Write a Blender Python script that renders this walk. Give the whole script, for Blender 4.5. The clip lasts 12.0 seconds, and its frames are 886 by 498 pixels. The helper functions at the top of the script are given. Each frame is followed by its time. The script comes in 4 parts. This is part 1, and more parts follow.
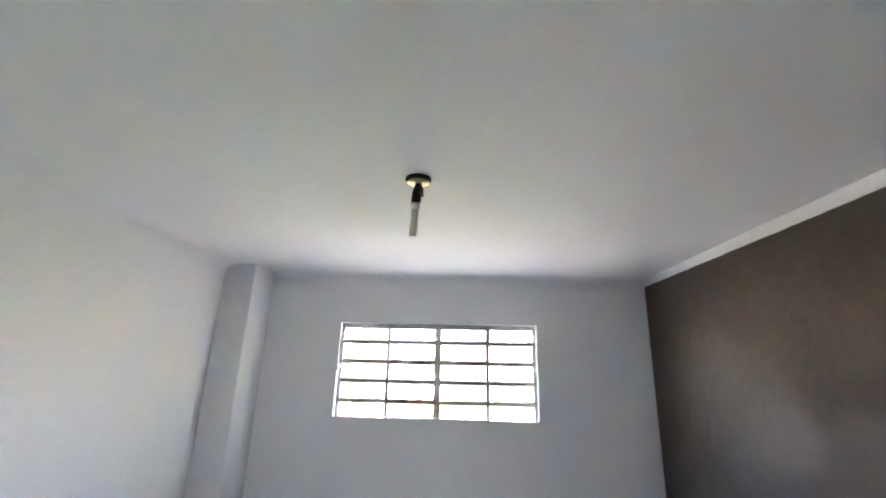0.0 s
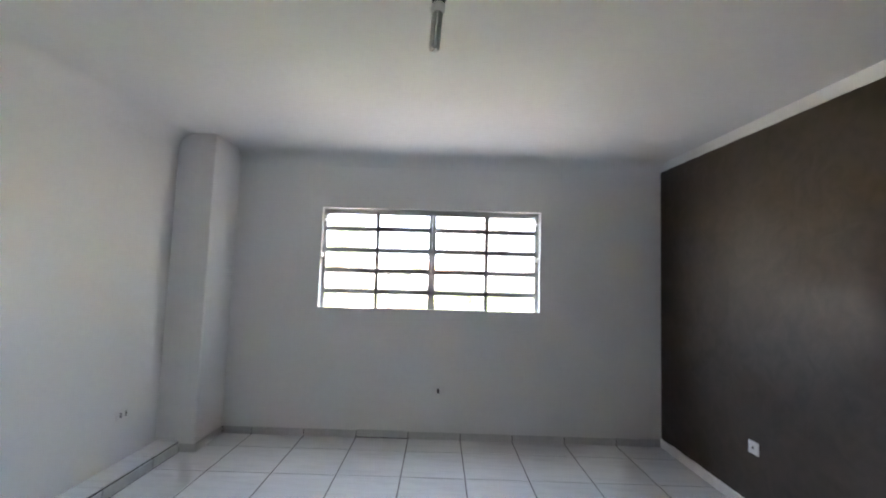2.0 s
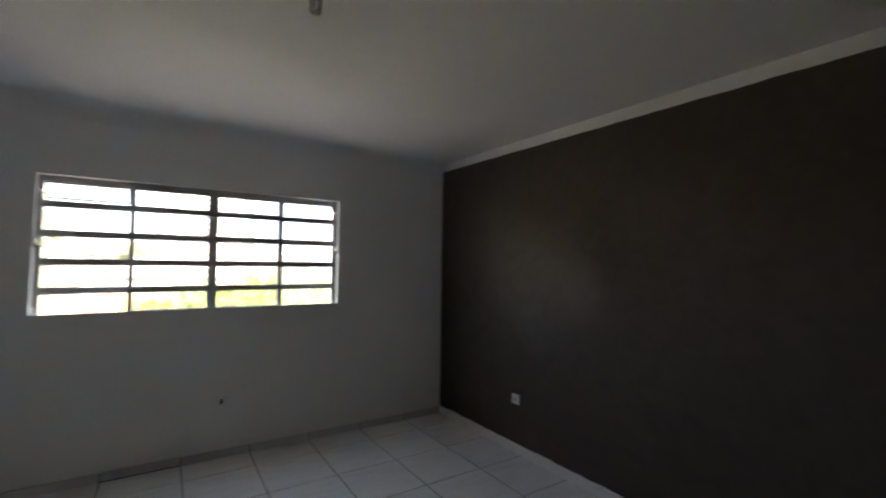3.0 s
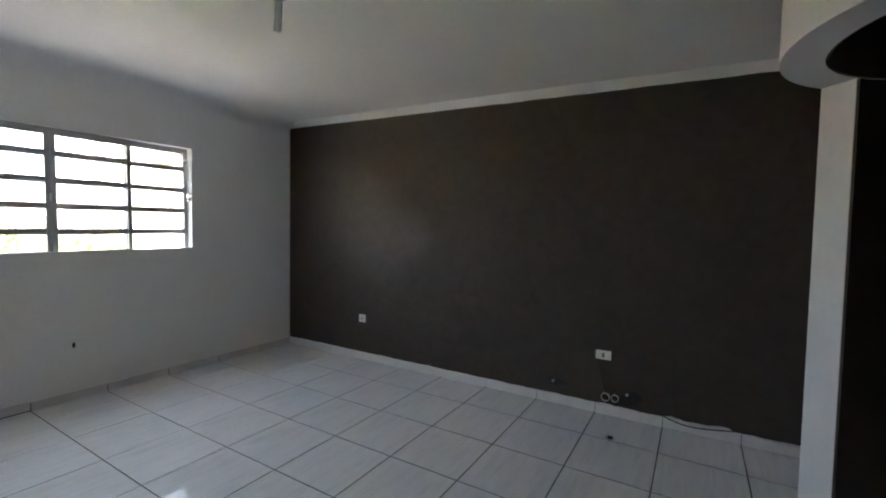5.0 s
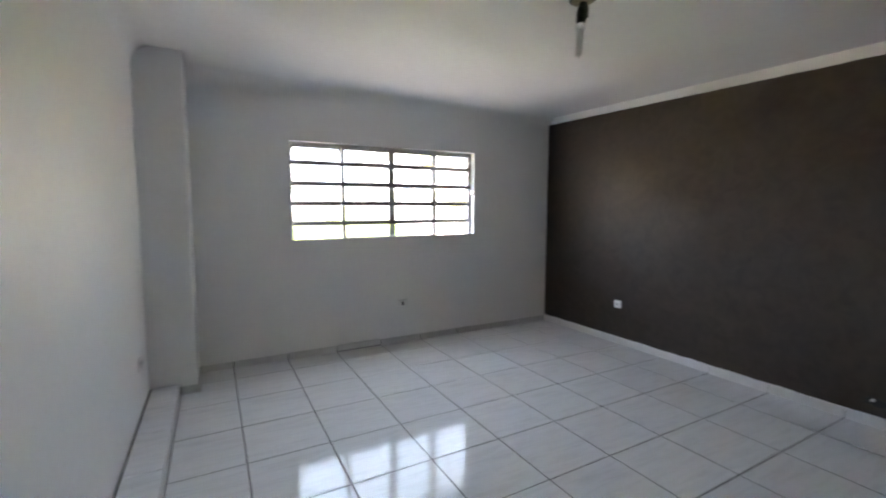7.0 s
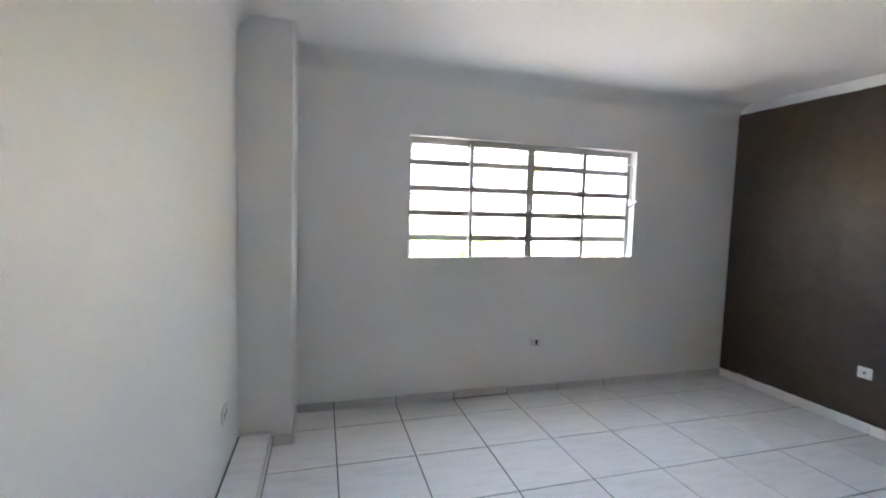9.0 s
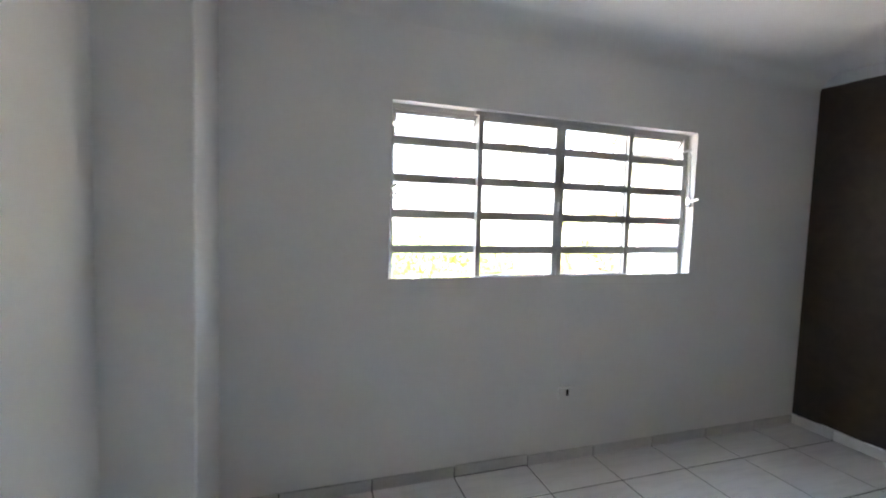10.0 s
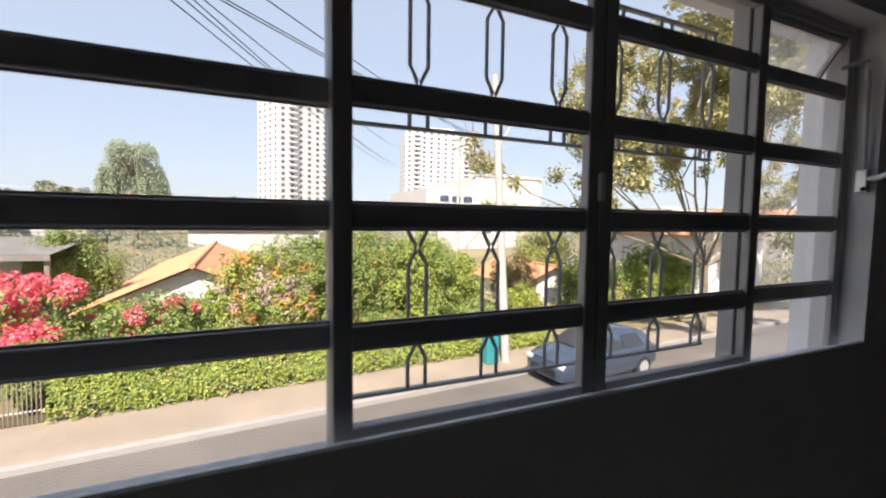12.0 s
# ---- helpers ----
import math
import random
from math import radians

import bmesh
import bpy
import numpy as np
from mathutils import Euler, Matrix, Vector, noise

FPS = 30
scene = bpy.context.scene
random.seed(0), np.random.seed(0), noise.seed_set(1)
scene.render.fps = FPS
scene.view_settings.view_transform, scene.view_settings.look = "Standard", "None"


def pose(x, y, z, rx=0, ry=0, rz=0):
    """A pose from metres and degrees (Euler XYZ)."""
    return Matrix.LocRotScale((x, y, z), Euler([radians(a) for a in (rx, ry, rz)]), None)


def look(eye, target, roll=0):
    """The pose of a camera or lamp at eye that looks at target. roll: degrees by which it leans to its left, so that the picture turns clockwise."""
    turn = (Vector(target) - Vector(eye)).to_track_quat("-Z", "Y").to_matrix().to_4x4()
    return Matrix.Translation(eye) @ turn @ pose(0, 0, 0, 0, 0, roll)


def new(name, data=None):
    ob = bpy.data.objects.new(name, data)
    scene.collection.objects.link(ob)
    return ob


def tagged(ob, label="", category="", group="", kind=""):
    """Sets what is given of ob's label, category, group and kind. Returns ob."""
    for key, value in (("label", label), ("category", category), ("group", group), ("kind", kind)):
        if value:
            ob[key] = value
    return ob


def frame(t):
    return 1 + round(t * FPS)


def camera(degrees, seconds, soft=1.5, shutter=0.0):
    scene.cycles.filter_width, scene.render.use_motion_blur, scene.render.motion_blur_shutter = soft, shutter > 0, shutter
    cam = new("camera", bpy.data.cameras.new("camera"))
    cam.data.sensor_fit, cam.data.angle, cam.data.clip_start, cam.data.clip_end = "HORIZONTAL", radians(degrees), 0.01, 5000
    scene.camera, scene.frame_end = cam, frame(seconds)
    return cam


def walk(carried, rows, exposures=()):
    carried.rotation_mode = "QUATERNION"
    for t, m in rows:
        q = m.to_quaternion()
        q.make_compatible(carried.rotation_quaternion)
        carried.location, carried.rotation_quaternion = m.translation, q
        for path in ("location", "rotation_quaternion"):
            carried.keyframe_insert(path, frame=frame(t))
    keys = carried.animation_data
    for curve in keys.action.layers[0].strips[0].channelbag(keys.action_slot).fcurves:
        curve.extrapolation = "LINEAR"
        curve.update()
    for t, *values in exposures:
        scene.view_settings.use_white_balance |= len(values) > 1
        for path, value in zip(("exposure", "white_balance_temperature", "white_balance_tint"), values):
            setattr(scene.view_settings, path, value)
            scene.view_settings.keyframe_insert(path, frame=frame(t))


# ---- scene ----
cam = camera(92.8, 12.0, soft=2.0, shutter=0.3)

PATH = [
    (0, (-1.788, -4.336, 1.560), (-1.912, -2.421, 2.123), 1.9),
    (0.5, (-1.806, -4.272, 1.512), (-1.894, -2.362, 2.103), 1.7),
    (1, (-1.814, -4.165, 1.453), (-1.876, -2.230, 1.954), 1.7),
    (1.5, (-1.887, -4.032, 1.418), (-1.947, -2.054, 1.703), 2.1),
    (2, (-2.014, -3.823, 1.406), (-2.001, -1.828, 1.550), 2.0),
    (2.5, (-2.169, -3.655, 1.432), (-1.742, -1.703, 1.525), 1.6),
    (3, (-2.392, -3.648, 1.440), (-1.293, -1.980, 1.541), 0.8),
    (3.5, (-2.629, -3.756, 1.430), (-1.100, -2.470, 1.516), 0.3),
    (5.5, (-3.428, -4.036, 1.332), (-1.714, -3.011, 1.227), 1.2),
    (6, (-3.558, -4.023, 1.341), (-1.884, -2.937, 1.207), 1.2),
    (6.5, (-3.662, -4.043, 1.363), (-2.278, -2.608, 1.208), 0.6),
    (7, (-3.731, -4.078, 1.389), (-2.776, -2.331, 1.212), 0.2),
    (7.5, (-3.758, -4.049, 1.407), (-3.091, -2.171, 1.234), 0.7),
    (9.5, (-3.642, -2.615, 1.417), (-3.092, -0.698, 1.280), 1.8),
    (10, (-3.489, -2.137, 1.423), (-2.880, -0.237, 1.294), 1.9),
    (10.5, (-3.336, -1.651, 1.425), (-2.646, 0.222, 1.302), 1.8),
    (11, (-3.130, -1.229, 1.452), (-2.373, 0.616, 1.314), 1.7),
    (11.5, (-2.908, -0.885, 1.457), (-2.115, 0.946, 1.322), 1.6),
    (12, (-2.708, -0.605, 1.455), (-1.899, 1.220, 1.334), 1.2),
]

# brightness of the clip's own exposure, in stops
EXPOSURE = [(t, stops, kelvin, tint) for t, stops, kelvin, tint in (
    (0.0, 6.16, 6400, 23), (1.0, 6.13, 6400, 23), (1.5, 6.08, 6400, 21), (2.0, 5.60, 6500, 21), (2.5, 5.13, 6600, 21), (3.0, 4.12, 6900, 21),
    (3.5, 3.52, 7000, 20), (5.5, 5.46, 6650, 19), (6.5, 5.42, 6650, 20), (7.5, 5.46, 6700, 22), (9.5, 5.95, 6650, 21), (10.0, 5.47, 6700, 21),
    (10.5, 4.10, 6750, 23), (11.0, 2.58, 6700, 27), (11.5, 1.80, 6800, 28), (12.0, 1.42, 6850, 25))]
walk(cam, [(t, look(eye, target, roll)) for t, eye, target, roll in PATH], EXPOSURE)

# ---- world and sun ----
SUN_DIR = Vector((-0.38, -0.62, 0.80)).normalized()
world = bpy.data.worlds.new("sky")
scene.world = world
world.use_nodes = True
sky = world.node_tree.nodes.new("ShaderNodeTexSky")
sky.sky_type = "NISHITA"
sky.sun_disc = False
sky.sun_elevation = math.asin(SUN_DIR.z)
sky.sun_rotation = math.atan2(SUN_DIR.x, SUN_DIR.y) % (2 * math.pi)
sky.air_density, sky.dust_density, sky.ozone_density = 1.15, 0.9, 1.6
world.node_tree.nodes["Background"].inputs["Strength"].default_value = 0.115
haze = world.node_tree.nodes.new("ShaderNodeMix")   # thin bright haze over the whole sky
haze.data_type = "RGBA"
haze.inputs["Factor"].default_value = 0.8
haze.inputs["B"].default_value = (2.24, 2.77, 3.35, 1)
world.node_tree.links.new(sky.outputs["Color"], haze.inputs["A"])
world.node_tree.links.new(haze.outputs["Result"], world.node_tree.nodes["Background"].inputs["Color"])
sun_data = bpy.data.lights.new("sun", "SUN")
sun_data.energy, sun_data.angle, sun_data.color = 5.0, radians(0.6), (1.0, 0.94, 0.85)
sun = new("sun", sun_data)
sun.matrix_world = look(SUN_DIR * 60, (0, 0, 0))

# ---- materials ----
def material(name, colour, rough=0.6, metal=0.0, vary=0.06, scale=4.0, fine=60.0, bump=0.1, spec=0.5, piece=0.0, coat=0.0):
    """Painted, stony or metal surface: two scales of colour variation, uneven gloss, fine relief."""
    m = bpy.data.materials.new(name)
    m.use_nodes = True
    nt = m.node_tree
    b = nt.nodes["Principled BSDF"]
    b.inputs["Metallic"].default_value = metal
    b.inputs["Specular IOR Level"].default_value = spec
    b.inputs["Coat Weight"].default_value = coat
    tc = nt.nodes.new("ShaderNodeTexCoord")
    big, small = nt.nodes.new("ShaderNodeTexNoise"), nt.nodes.new("ShaderNodeTexNoise")
    for n, sc, det in ((big, scale, 5), (small, fine, 4)):
        n.inputs["Scale"].default_value, n.inputs["Detail"].default_value = sc, det
        nt.links.new(tc.outputs["Object"], n.inputs["Vector"])
    mix = nt.nodes.new("ShaderNodeMath")
    mix.operation = "MULTIPLY_ADD"
    mix.inputs[1].default_value = 0.35
    nt.links.new(small.outputs["Fac"], mix.inputs[0])
    scl = nt.nodes.new("ShaderNodeMath")
    scl.operation = "MULTIPLY"
    scl.inputs[1].default_value = 0.65
    nt.links.new(big.outputs["Fac"], scl.inputs[0])
    nt.links.new(scl.outputs[0], mix.inputs[2])
    ramp = nt.nodes.new("ShaderNodeMapRange")
    ramp.inputs["From Min"].default_value, ramp.inputs["From Max"].default_value = 0.3, 0.7
    ramp.inputs["To Min"].default_value, ramp.inputs["To Max"].default_value = 1 - vary * 2, 1 + vary
    nt.links.new(mix.outputs[0], ramp.inputs["Value"])
    val = ramp.outputs["Result"]
    if piece:
        oi = nt.nodes.new("ShaderNodeObjectInfo")
        pr = nt.nodes.new("ShaderNodeMapRange")
        pr.inputs["To Min"].default_value, pr.inputs["To Max"].default_value = 1 - piece, 1 + piece
        nt.links.new(oi.outputs["Random"], pr.inputs["Value"])
        mm = nt.nodes.new("ShaderNodeMath")
        mm.operation = "MULTIPLY"
        nt.links.new(val, mm.inputs[0])
        nt.links.new(pr.outputs["Result"], mm.inputs[1])
        val = mm.outputs[0]
    sc = nt.nodes.new("ShaderNodeVectorMath")
    sc.operation = "SCALE"
    sc.inputs[0].default_value = colour[:3]
    nt.links.new(val, sc.inputs["Scale"])
    nt.links.new(sc.outputs["Vector"], b.inputs["Base Color"])
    rr = nt.nodes.new("ShaderNodeMapRange")
    rr.inputs["To Min"].default_value, rr.inputs["To Max"].default_value = max(0.02, rough * 0.8), min(1.0, rough * 1.2)
    nt.links.new(big.outputs["Fac"], rr.inputs["Value"])
    nt.links.new(rr.outputs["Result"], b.inputs["Roughness"])
    if bump:
        bp = nt.nodes.new("ShaderNodeBump")
        bp.inputs["Strength"].default_value, bp.inputs["Distance"].default_value = bump, 0.004
        nt.links.new(mix.outputs[0], bp.inputs["Height"])
        nt.links.new(bp.outputs["Normal"], b.inputs["Normal"])
    return m


def leaf_material(name, a, b2, trans=0.35):
    """Leaves: colour by leaf, some light through them."""
    m = bpy.data.materials.new(name)
    m.use_nodes = True
    nt = m.node_tree
    b = nt.nodes["Principled BSDF"]
    b.inputs["Roughness"].default_value = 0.5
    geo = nt.nodes.new("ShaderNodeNewGeometry")
    ramp = nt.nodes.new("ShaderNodeMix")
    ramp.data_type = "RGBA"
    ramp.inputs["A"].default_value, ramp.inputs["B"].default_value = (*a, 1), (*b2, 1)
    nt.links.new(geo.outputs["Random Per Island"], ramp.inputs["Factor"])
    nt.links.new(ramp.outputs["Result"], b.inputs["Base Color"])
    tr = nt.nodes.new("ShaderNodeBsdfTranslucent")
    nt.links.new(ramp.outputs["Result"], tr.inputs["Color"])
    mx = nt.nodes.new("ShaderNodeMixShader")
    mx.inputs[0].default_value = trans
    nt.links.new(b.outputs[0], mx.inputs[1])
    nt.links.new(tr.outputs[0], mx.inputs[2])
    nt.links.new(mx.outputs[0], nt.nodes["Material Output"].inputs["Surface"])
    return m


def glass_material(name, tint=(0.96, 0.98, 0.97), gloss=0.06):
    """Thin pane: lets light straight through, mirrors a little."""
    m = bpy.data.materials.new(name)
    m.use_nodes = True
    nt = m.node_tree
    nt.nodes.remove(nt.nodes["Principled BSDF"])
    t, g = nt.nodes.new("ShaderNodeBsdfTransparent"), nt.nodes.new("ShaderNodeBsdfGlossy")
    t.inputs["Color"].default_value = (*tint, 1)
    g.inputs["Roughness"].default_value = 0.02
    mx = nt.nodes.new("ShaderNodeMixShader")
    mx.inputs[0].default_value = gloss
    nt.links.new(t.outputs[0], mx.inputs[1])
    nt.links.new(g.outputs[0], mx.inputs[2])
    nt.links.new(mx.outputs[0], nt.nodes["Material Output"].inputs["Surface"])
    return m


def dusty(m, share):
    """A film of dust on a pane that glows a little when light comes through it."""
    nt = m.node_tree
    out = nt.nodes["Material Output"]
    clear = out.inputs["Surface"].links[0].from_socket
    dust = nt.nodes.new("ShaderNodeBsdfTranslucent")
    dust.inputs["Color"].default_value = (0.85, 0.87, 0.88, 1)
    n = nt.nodes.new("ShaderNodeTexNoise")
    n.inputs["Scale"].default_value, n.inputs["Detail"].default_value = 9.0, 5
    tc = nt.nodes.new("ShaderNodeTexCoord")
    nt.links.new(tc.outputs["Object"], n.inputs["Vector"])
    r = nt.nodes.new("ShaderNodeMapRange")
    r.inputs["From Min"].default_value, r.inputs["From Max"].default_value = 0.3, 0.7
    r.inputs["To Min"].default_value, r.inputs["To Max"].default_value = share * 0.5, share * 1.5
    nt.links.new(n.outputs["Fac"], r.inputs["Value"])
    mx = nt.nodes.new("ShaderNodeMixShader")
    nt.links.new(r.outputs["Result"], mx.inputs[0])
    nt.links.new(clear, mx.inputs[1])
    nt.links.new(dust.outputs[0], mx.inputs[2])
    nt.links.new(mx.outputs[0], out.inputs["Surface"])
    return m


def tile_material(name, colour):
    """Glazed ceramic tile with faint grey veins running one way."""
    m = material(name, colour, rough=0.075, vary=0.02, scale=3, fine=30, bump=0.0, spec=0.5, piece=0.02)
    nt = m.node_tree
    b = nt.nodes["Principled BSDF"]
    tc = nt.nodes.new("ShaderNodeTexCoord")
    oi = nt.nodes.new("ShaderNodeObjectInfo")
    shift = nt.nodes.new("ShaderNodeVectorMath")
    shift.operation = "MULTIPLY_ADD"
    shift.inputs[1].default_value = (7.0, 30.0, 7.0)
    nt.links.new(tc.outputs["Object"], shift.inputs[0])
    nt.links.new(oi.outputs["Random"], shift.inputs[2])
    mp = nt.nodes.new("ShaderNodeMapping")
    mp.inputs["Scale"].default_value = (0.45, 0.9, 1)
    mp.inputs["Rotation"].default_value = (0, 0, 0.25)
    nt.links.new(shift.outputs[0], mp.inputs["Vector"])
    n = nt.nodes.new("ShaderNodeTexNoise")
    n.inputs["Scale"].default_value, n.inputs["Detail"].default_value, n.inputs["Distortion"].default_value = 1.2, 6, 0.6
    nt.links.new(mp.outputs[0], n.inputs["Vector"])
    r = nt.nodes.new("ShaderNodeMapRange")
    r.inputs["From Min"].default_value, r.inputs["From Max"].default_value = 0.3, 0.55
    r.inputs["To Min"].default_value, r.inputs["To Max"].default_value = 0.90, 1.0
    nt.links.new(n.outputs["Fac"], r.inputs["Value"])
    old = b.inputs["Base Color"].links[0].from_socket
    sc = nt.nodes.new("ShaderNodeVectorMath")
    sc.operation = "SCALE"
    nt.links.new(old, sc.inputs[0])
    nt.links.new(r.outputs["Result"], sc.inputs["Scale"])
    nt.links.new(sc.outputs["Vector"], b.inputs["Base Color"])
    wn = nt.nodes.new("ShaderNodeTexNoise")
    wn.inputs["Scale"].default_value, wn.inputs["Detail"].default_value = 5.0, 3
    grain = nt.nodes.new("ShaderNodeMapping")   # the glaze is faintly ribbed along the veins
    grain.inputs["Scale"].default_value = (1.0, 7.0, 1.0)
    grain.inputs["Rotation"].default_value = (0, 0, 0.25)
    nt.links.new(tc.outputs["Object"], grain.inputs["Vector"])
    nt.links.new(grain.outputs[0], wn.inputs["Vector"])
    bp = nt.nodes.new("ShaderNodeBump")
    bp.inputs["Strength"].default_value, bp.inputs["Distance"].default_value = 0.15, 0.003
    nt.links.new(wn.outputs["Fac"], bp.inputs["Height"])
    nt.links.new(bp.outputs["Normal"], b.inputs["Normal"])
    return m


M_WALL = material("white_wall_paint", (0.86, 0.86, 0.85), rough=0.55, vary=0.02, scale=1.3, fine=25, bump=0.12)
M_CEIL = material("white_ceiling_paint", (0.86, 0.86, 0.85), rough=0.8, vary=0.02, scale=0.9, fine=18, bump=0.15)
M_DARK = material("dark_brown_wall_paint", (0.030, 0.0235, 0.0185), rough=0.6, vary=0.55, scale=1.7, fine=9, bump=0.55, spec=1.0)
M_DARK.node_tree.nodes["Principled BSDF"].inputs["Specular Tint"].default_value = (1.0, 0.86, 0.74, 1)
for nd in M_DARK.node_tree.nodes:   # worn, unevenly rolled satin paint
    if nd.type == "TEX_NOISE":
        nd.inputs["Distortion"].default_value = 1.1
    if nd.type == "BUMP":
        nd.inputs["Strength"].default_value, nd.inputs["Distance"].default_value = 0.5, 0.012
    if nd.type == "MAP_RANGE" and nd.outputs[0].links[0].to_socket.name == "Roughness":
        nd.inputs["From Min"].default_value, nd.inputs["From Max"].default_value = 0.38, 0.62
        nd.inputs["To Min"].default_value, nd.inputs["To Max"].default_value = 0.60, 0.80
M_TILE = tile_material("white_glazed_tile", (0.87, 0.87, 0.88))
M_GROUT = material("dark_grout", (0.05, 0.05, 0.05), rough=0.9, vary=0.25, scale=3)
M_SKIRT = material("old_white_skirting", (0.66, 0.66, 0.65), rough=0.4, vary=0.08, scale=7, fine=60, piece=0.04)
M_SKIRTP = material("overpainted_skirting", (0.84, 0.84, 0.83), rough=0.5, vary=0.05, scale=9, fine=60)
M_STEEL = material("grey_painted_steel", (0.46, 0.455, 0.45), rough=0.45, vary=0.06, scale=10, fine=90, bump=0.15)
M_GRILLE = material("grey_grille_paint", (0.32, 0.33, 0.36), rough=0.5, vary=0.08, scale=12, fine=90)
M_GLASS = glass_material("window_glass")
M_GLASS_HAZE = dusty(glass_material("dusty_window_glass", (0.92, 0.94, 0.95), 0.08), 0.22)
M_GLASS_FILM = dusty(glass_material("filmed_window_glass", (0.94, 0.96, 0.96), 0.07), 0.10)
M_CHROME = material("worn_aluminium", (0.72, 0.72, 0.72), rough=0.3, metal=0.7, vary=0.06, scale=30)
M_PLASTIC = material("white_plastic", (0.87, 0.87, 0.86), rough=0.3, vary=0.02, scale=20, bump=0.0)
M_BLACK = material("black_plastic", (0.012, 0.012, 0.012), rough=0.35, vary=0.1, scale=20)
M_BRASS = material("aged_cream_metal", (0.40, 0.33, 0.22), rough=0.32, metal=0.55, vary=0.15, scale=25)

M_PVC = material("grey_pvc", (0.5, 0.5, 0.48), rough=0.4, vary=0.1, scale=20)
M_ASPH = material("asphalt", (0.125, 0.112, 0.096), rough=0.9, vary=0.15, scale=0.6, fine=40, bump=0.4)
M_PAVE = material("dusty_concrete", (0.28, 0.23, 0.175), rough=0.9, vary=0.14, scale=0.8, fine=30, bump=0.3)
M_KERB = material("white_kerb", (0.30, 0.285, 0.26), rough=0.85, vary=0.1, scale=2, fine=30)
M_EARTH = material("dry_earth_grass", (0.22, 0.19, 0.10), rough=1.0, vary=0.3, scale=0.15, fine=3)
M_ROOF = material("terracotta_tile", (0.52, 0.24, 0.12), rough=0.85, vary=0.15, scale=2, fine=20, piece=0.15)
M_RENDER = material("white_render", (0.46, 0.455, 0.44), rough=0.9, vary=0.06, scale=0.2, fine=4)
M_GABLE = material("bright_white_render", (0.72, 0.70, 0.66), rough=0.9, vary=0.08, scale=0.8, fine=8)
M_TOWER = material("tower_white_render", (0.56, 0.56, 0.57), rough=0.9, vary=0.04, scale=0.05, fine=1)
M_WIN = material("far_window_glass", (0.10, 0.11, 0.13), rough=0.2, vary=0.2, scale=0.3, fine=2, piece=0.4)
M_CONC = material("pole_concrete", (0.42, 0.40, 0.37), rough=0.9, vary=0.1, scale=3, fine=30)
M_BARK = material("bark", (0.22, 0.19, 0.14), rough=0.95, vary=0.3, scale=4, fine=30, bump=0.6)
M_WIRE = material("black_cable", (0.02, 0.02, 0.022), rough=0.6, vary=0.1, scale=5)
M_CAR = material("silver_blue_car_paint", (0.07, 0.10, 0.15), rough=0.22, metal=0.5, vary=0.03, scale=3, bump=0.0, coat=0.5)
M_CARGLASS = material("dark_car_glass", (0.03, 0.035, 0.04), rough=0.06, vary=0.05, bump=0.0)
M_RUBBER = material("tyre_rubber", (0.02, 0.02, 0.02), rough=0.8)
M_TANK = material("dark_blue_tank", (0.05, 0.07, 0.11), rough=0.5)
# aerial haze painted into the backdrop's blue-grey colour
M_HAZE = material("haze_tinted_distance", (0.23, 0.29, 0.34), rough=1.0, vary=0.12, scale=0.02, fine=0.2, bump=0.0)
M_SHEET = material("weathered_sheet", (0.22, 0.21, 0.195), rough=0.9, vary=0.2, scale=1.5, fine=12)
M_BIN = material("teal_plastic", (0.02, 0.22, 0.23), rough=0.4)
M_TREELINE = material("far_foliage", (0.10, 0.13, 0.08), rough=1.0, vary=0.35, scale=0.3, fine=2)
L_GREEN = leaf_material("leaf_green", (0.115, 0.19, 0.045), (0.32, 0.38, 0.11))
L_LIME = leaf_material("leaf_lime", (0.19, 0.27, 0.045), (0.44, 0.47, 0.10))
L_YELLOW = leaf_material("leaf_yellowing", (0.27, 0.26, 0.11), (0.56, 0.52, 0.27))
L_PINK = leaf_material("bract_magenta", (0.80, 0.07, 0.13), (0.92, 0.30, 0.34))
L_ORANGE = leaf_material("bract_orange", (0.62, 0.25, 0.06), (0.70, 0.42, 0.12))
L_LILAC = leaf_material("bract_lilac", (0.55, 0.33, 0.38), (0.72, 0.55, 0.56))
M_BULB = leaf_material("frosted_lamp_glass", (0.88, 0.88, 0.86), (0.92, 0.92, 0.90), 0.55)
L_OLIVE = leaf_material("leaf_olive", (0.20, 0.22, 0.09), (0.38, 0.38, 0.19))
L_DRY = leaf_material("leaf_dry", (0.34, 0.22, 0.10), (0.52, 0.40, 0.22))
# far trees: greyed, lighter leaf green with the distance haze mixed in
L_HAZE = leaf_material("leaf_far_haze_tint", (0.15, 0.175, 0.11), (0.28, 0.29, 0.20))
# weeping tree leaves, paled to carry the haze in their colour
L_WILLOW = leaf_material("leaf_haze_tint", (0.27, 0.33, 0.23), (0.41, 0.47, 0.34))


# ---- builders ----
def box(bm, lo, hi, bevel=0.0, seg=2):
    vs = [bm.verts.new((x, y, z)) for z in (lo[2], hi[2]) for y in (lo[1], hi[1]) for x in (lo[0], hi[0])]
    fs = [bm.faces.new([vs[i] for i in q]) for q in ((0, 2, 3, 1), (4, 5, 7, 6), (0, 1, 5, 4), (2, 6, 7, 3), (0, 4, 6, 2), (1, 3, 7, 5))]
    if bevel:
        es = {e for f in fs for e in f.edges}
        bmesh.ops.bevel(bm, geom=list(es), offset=bevel, segments=seg, affect="EDGES", profile=0.5)
    return vs


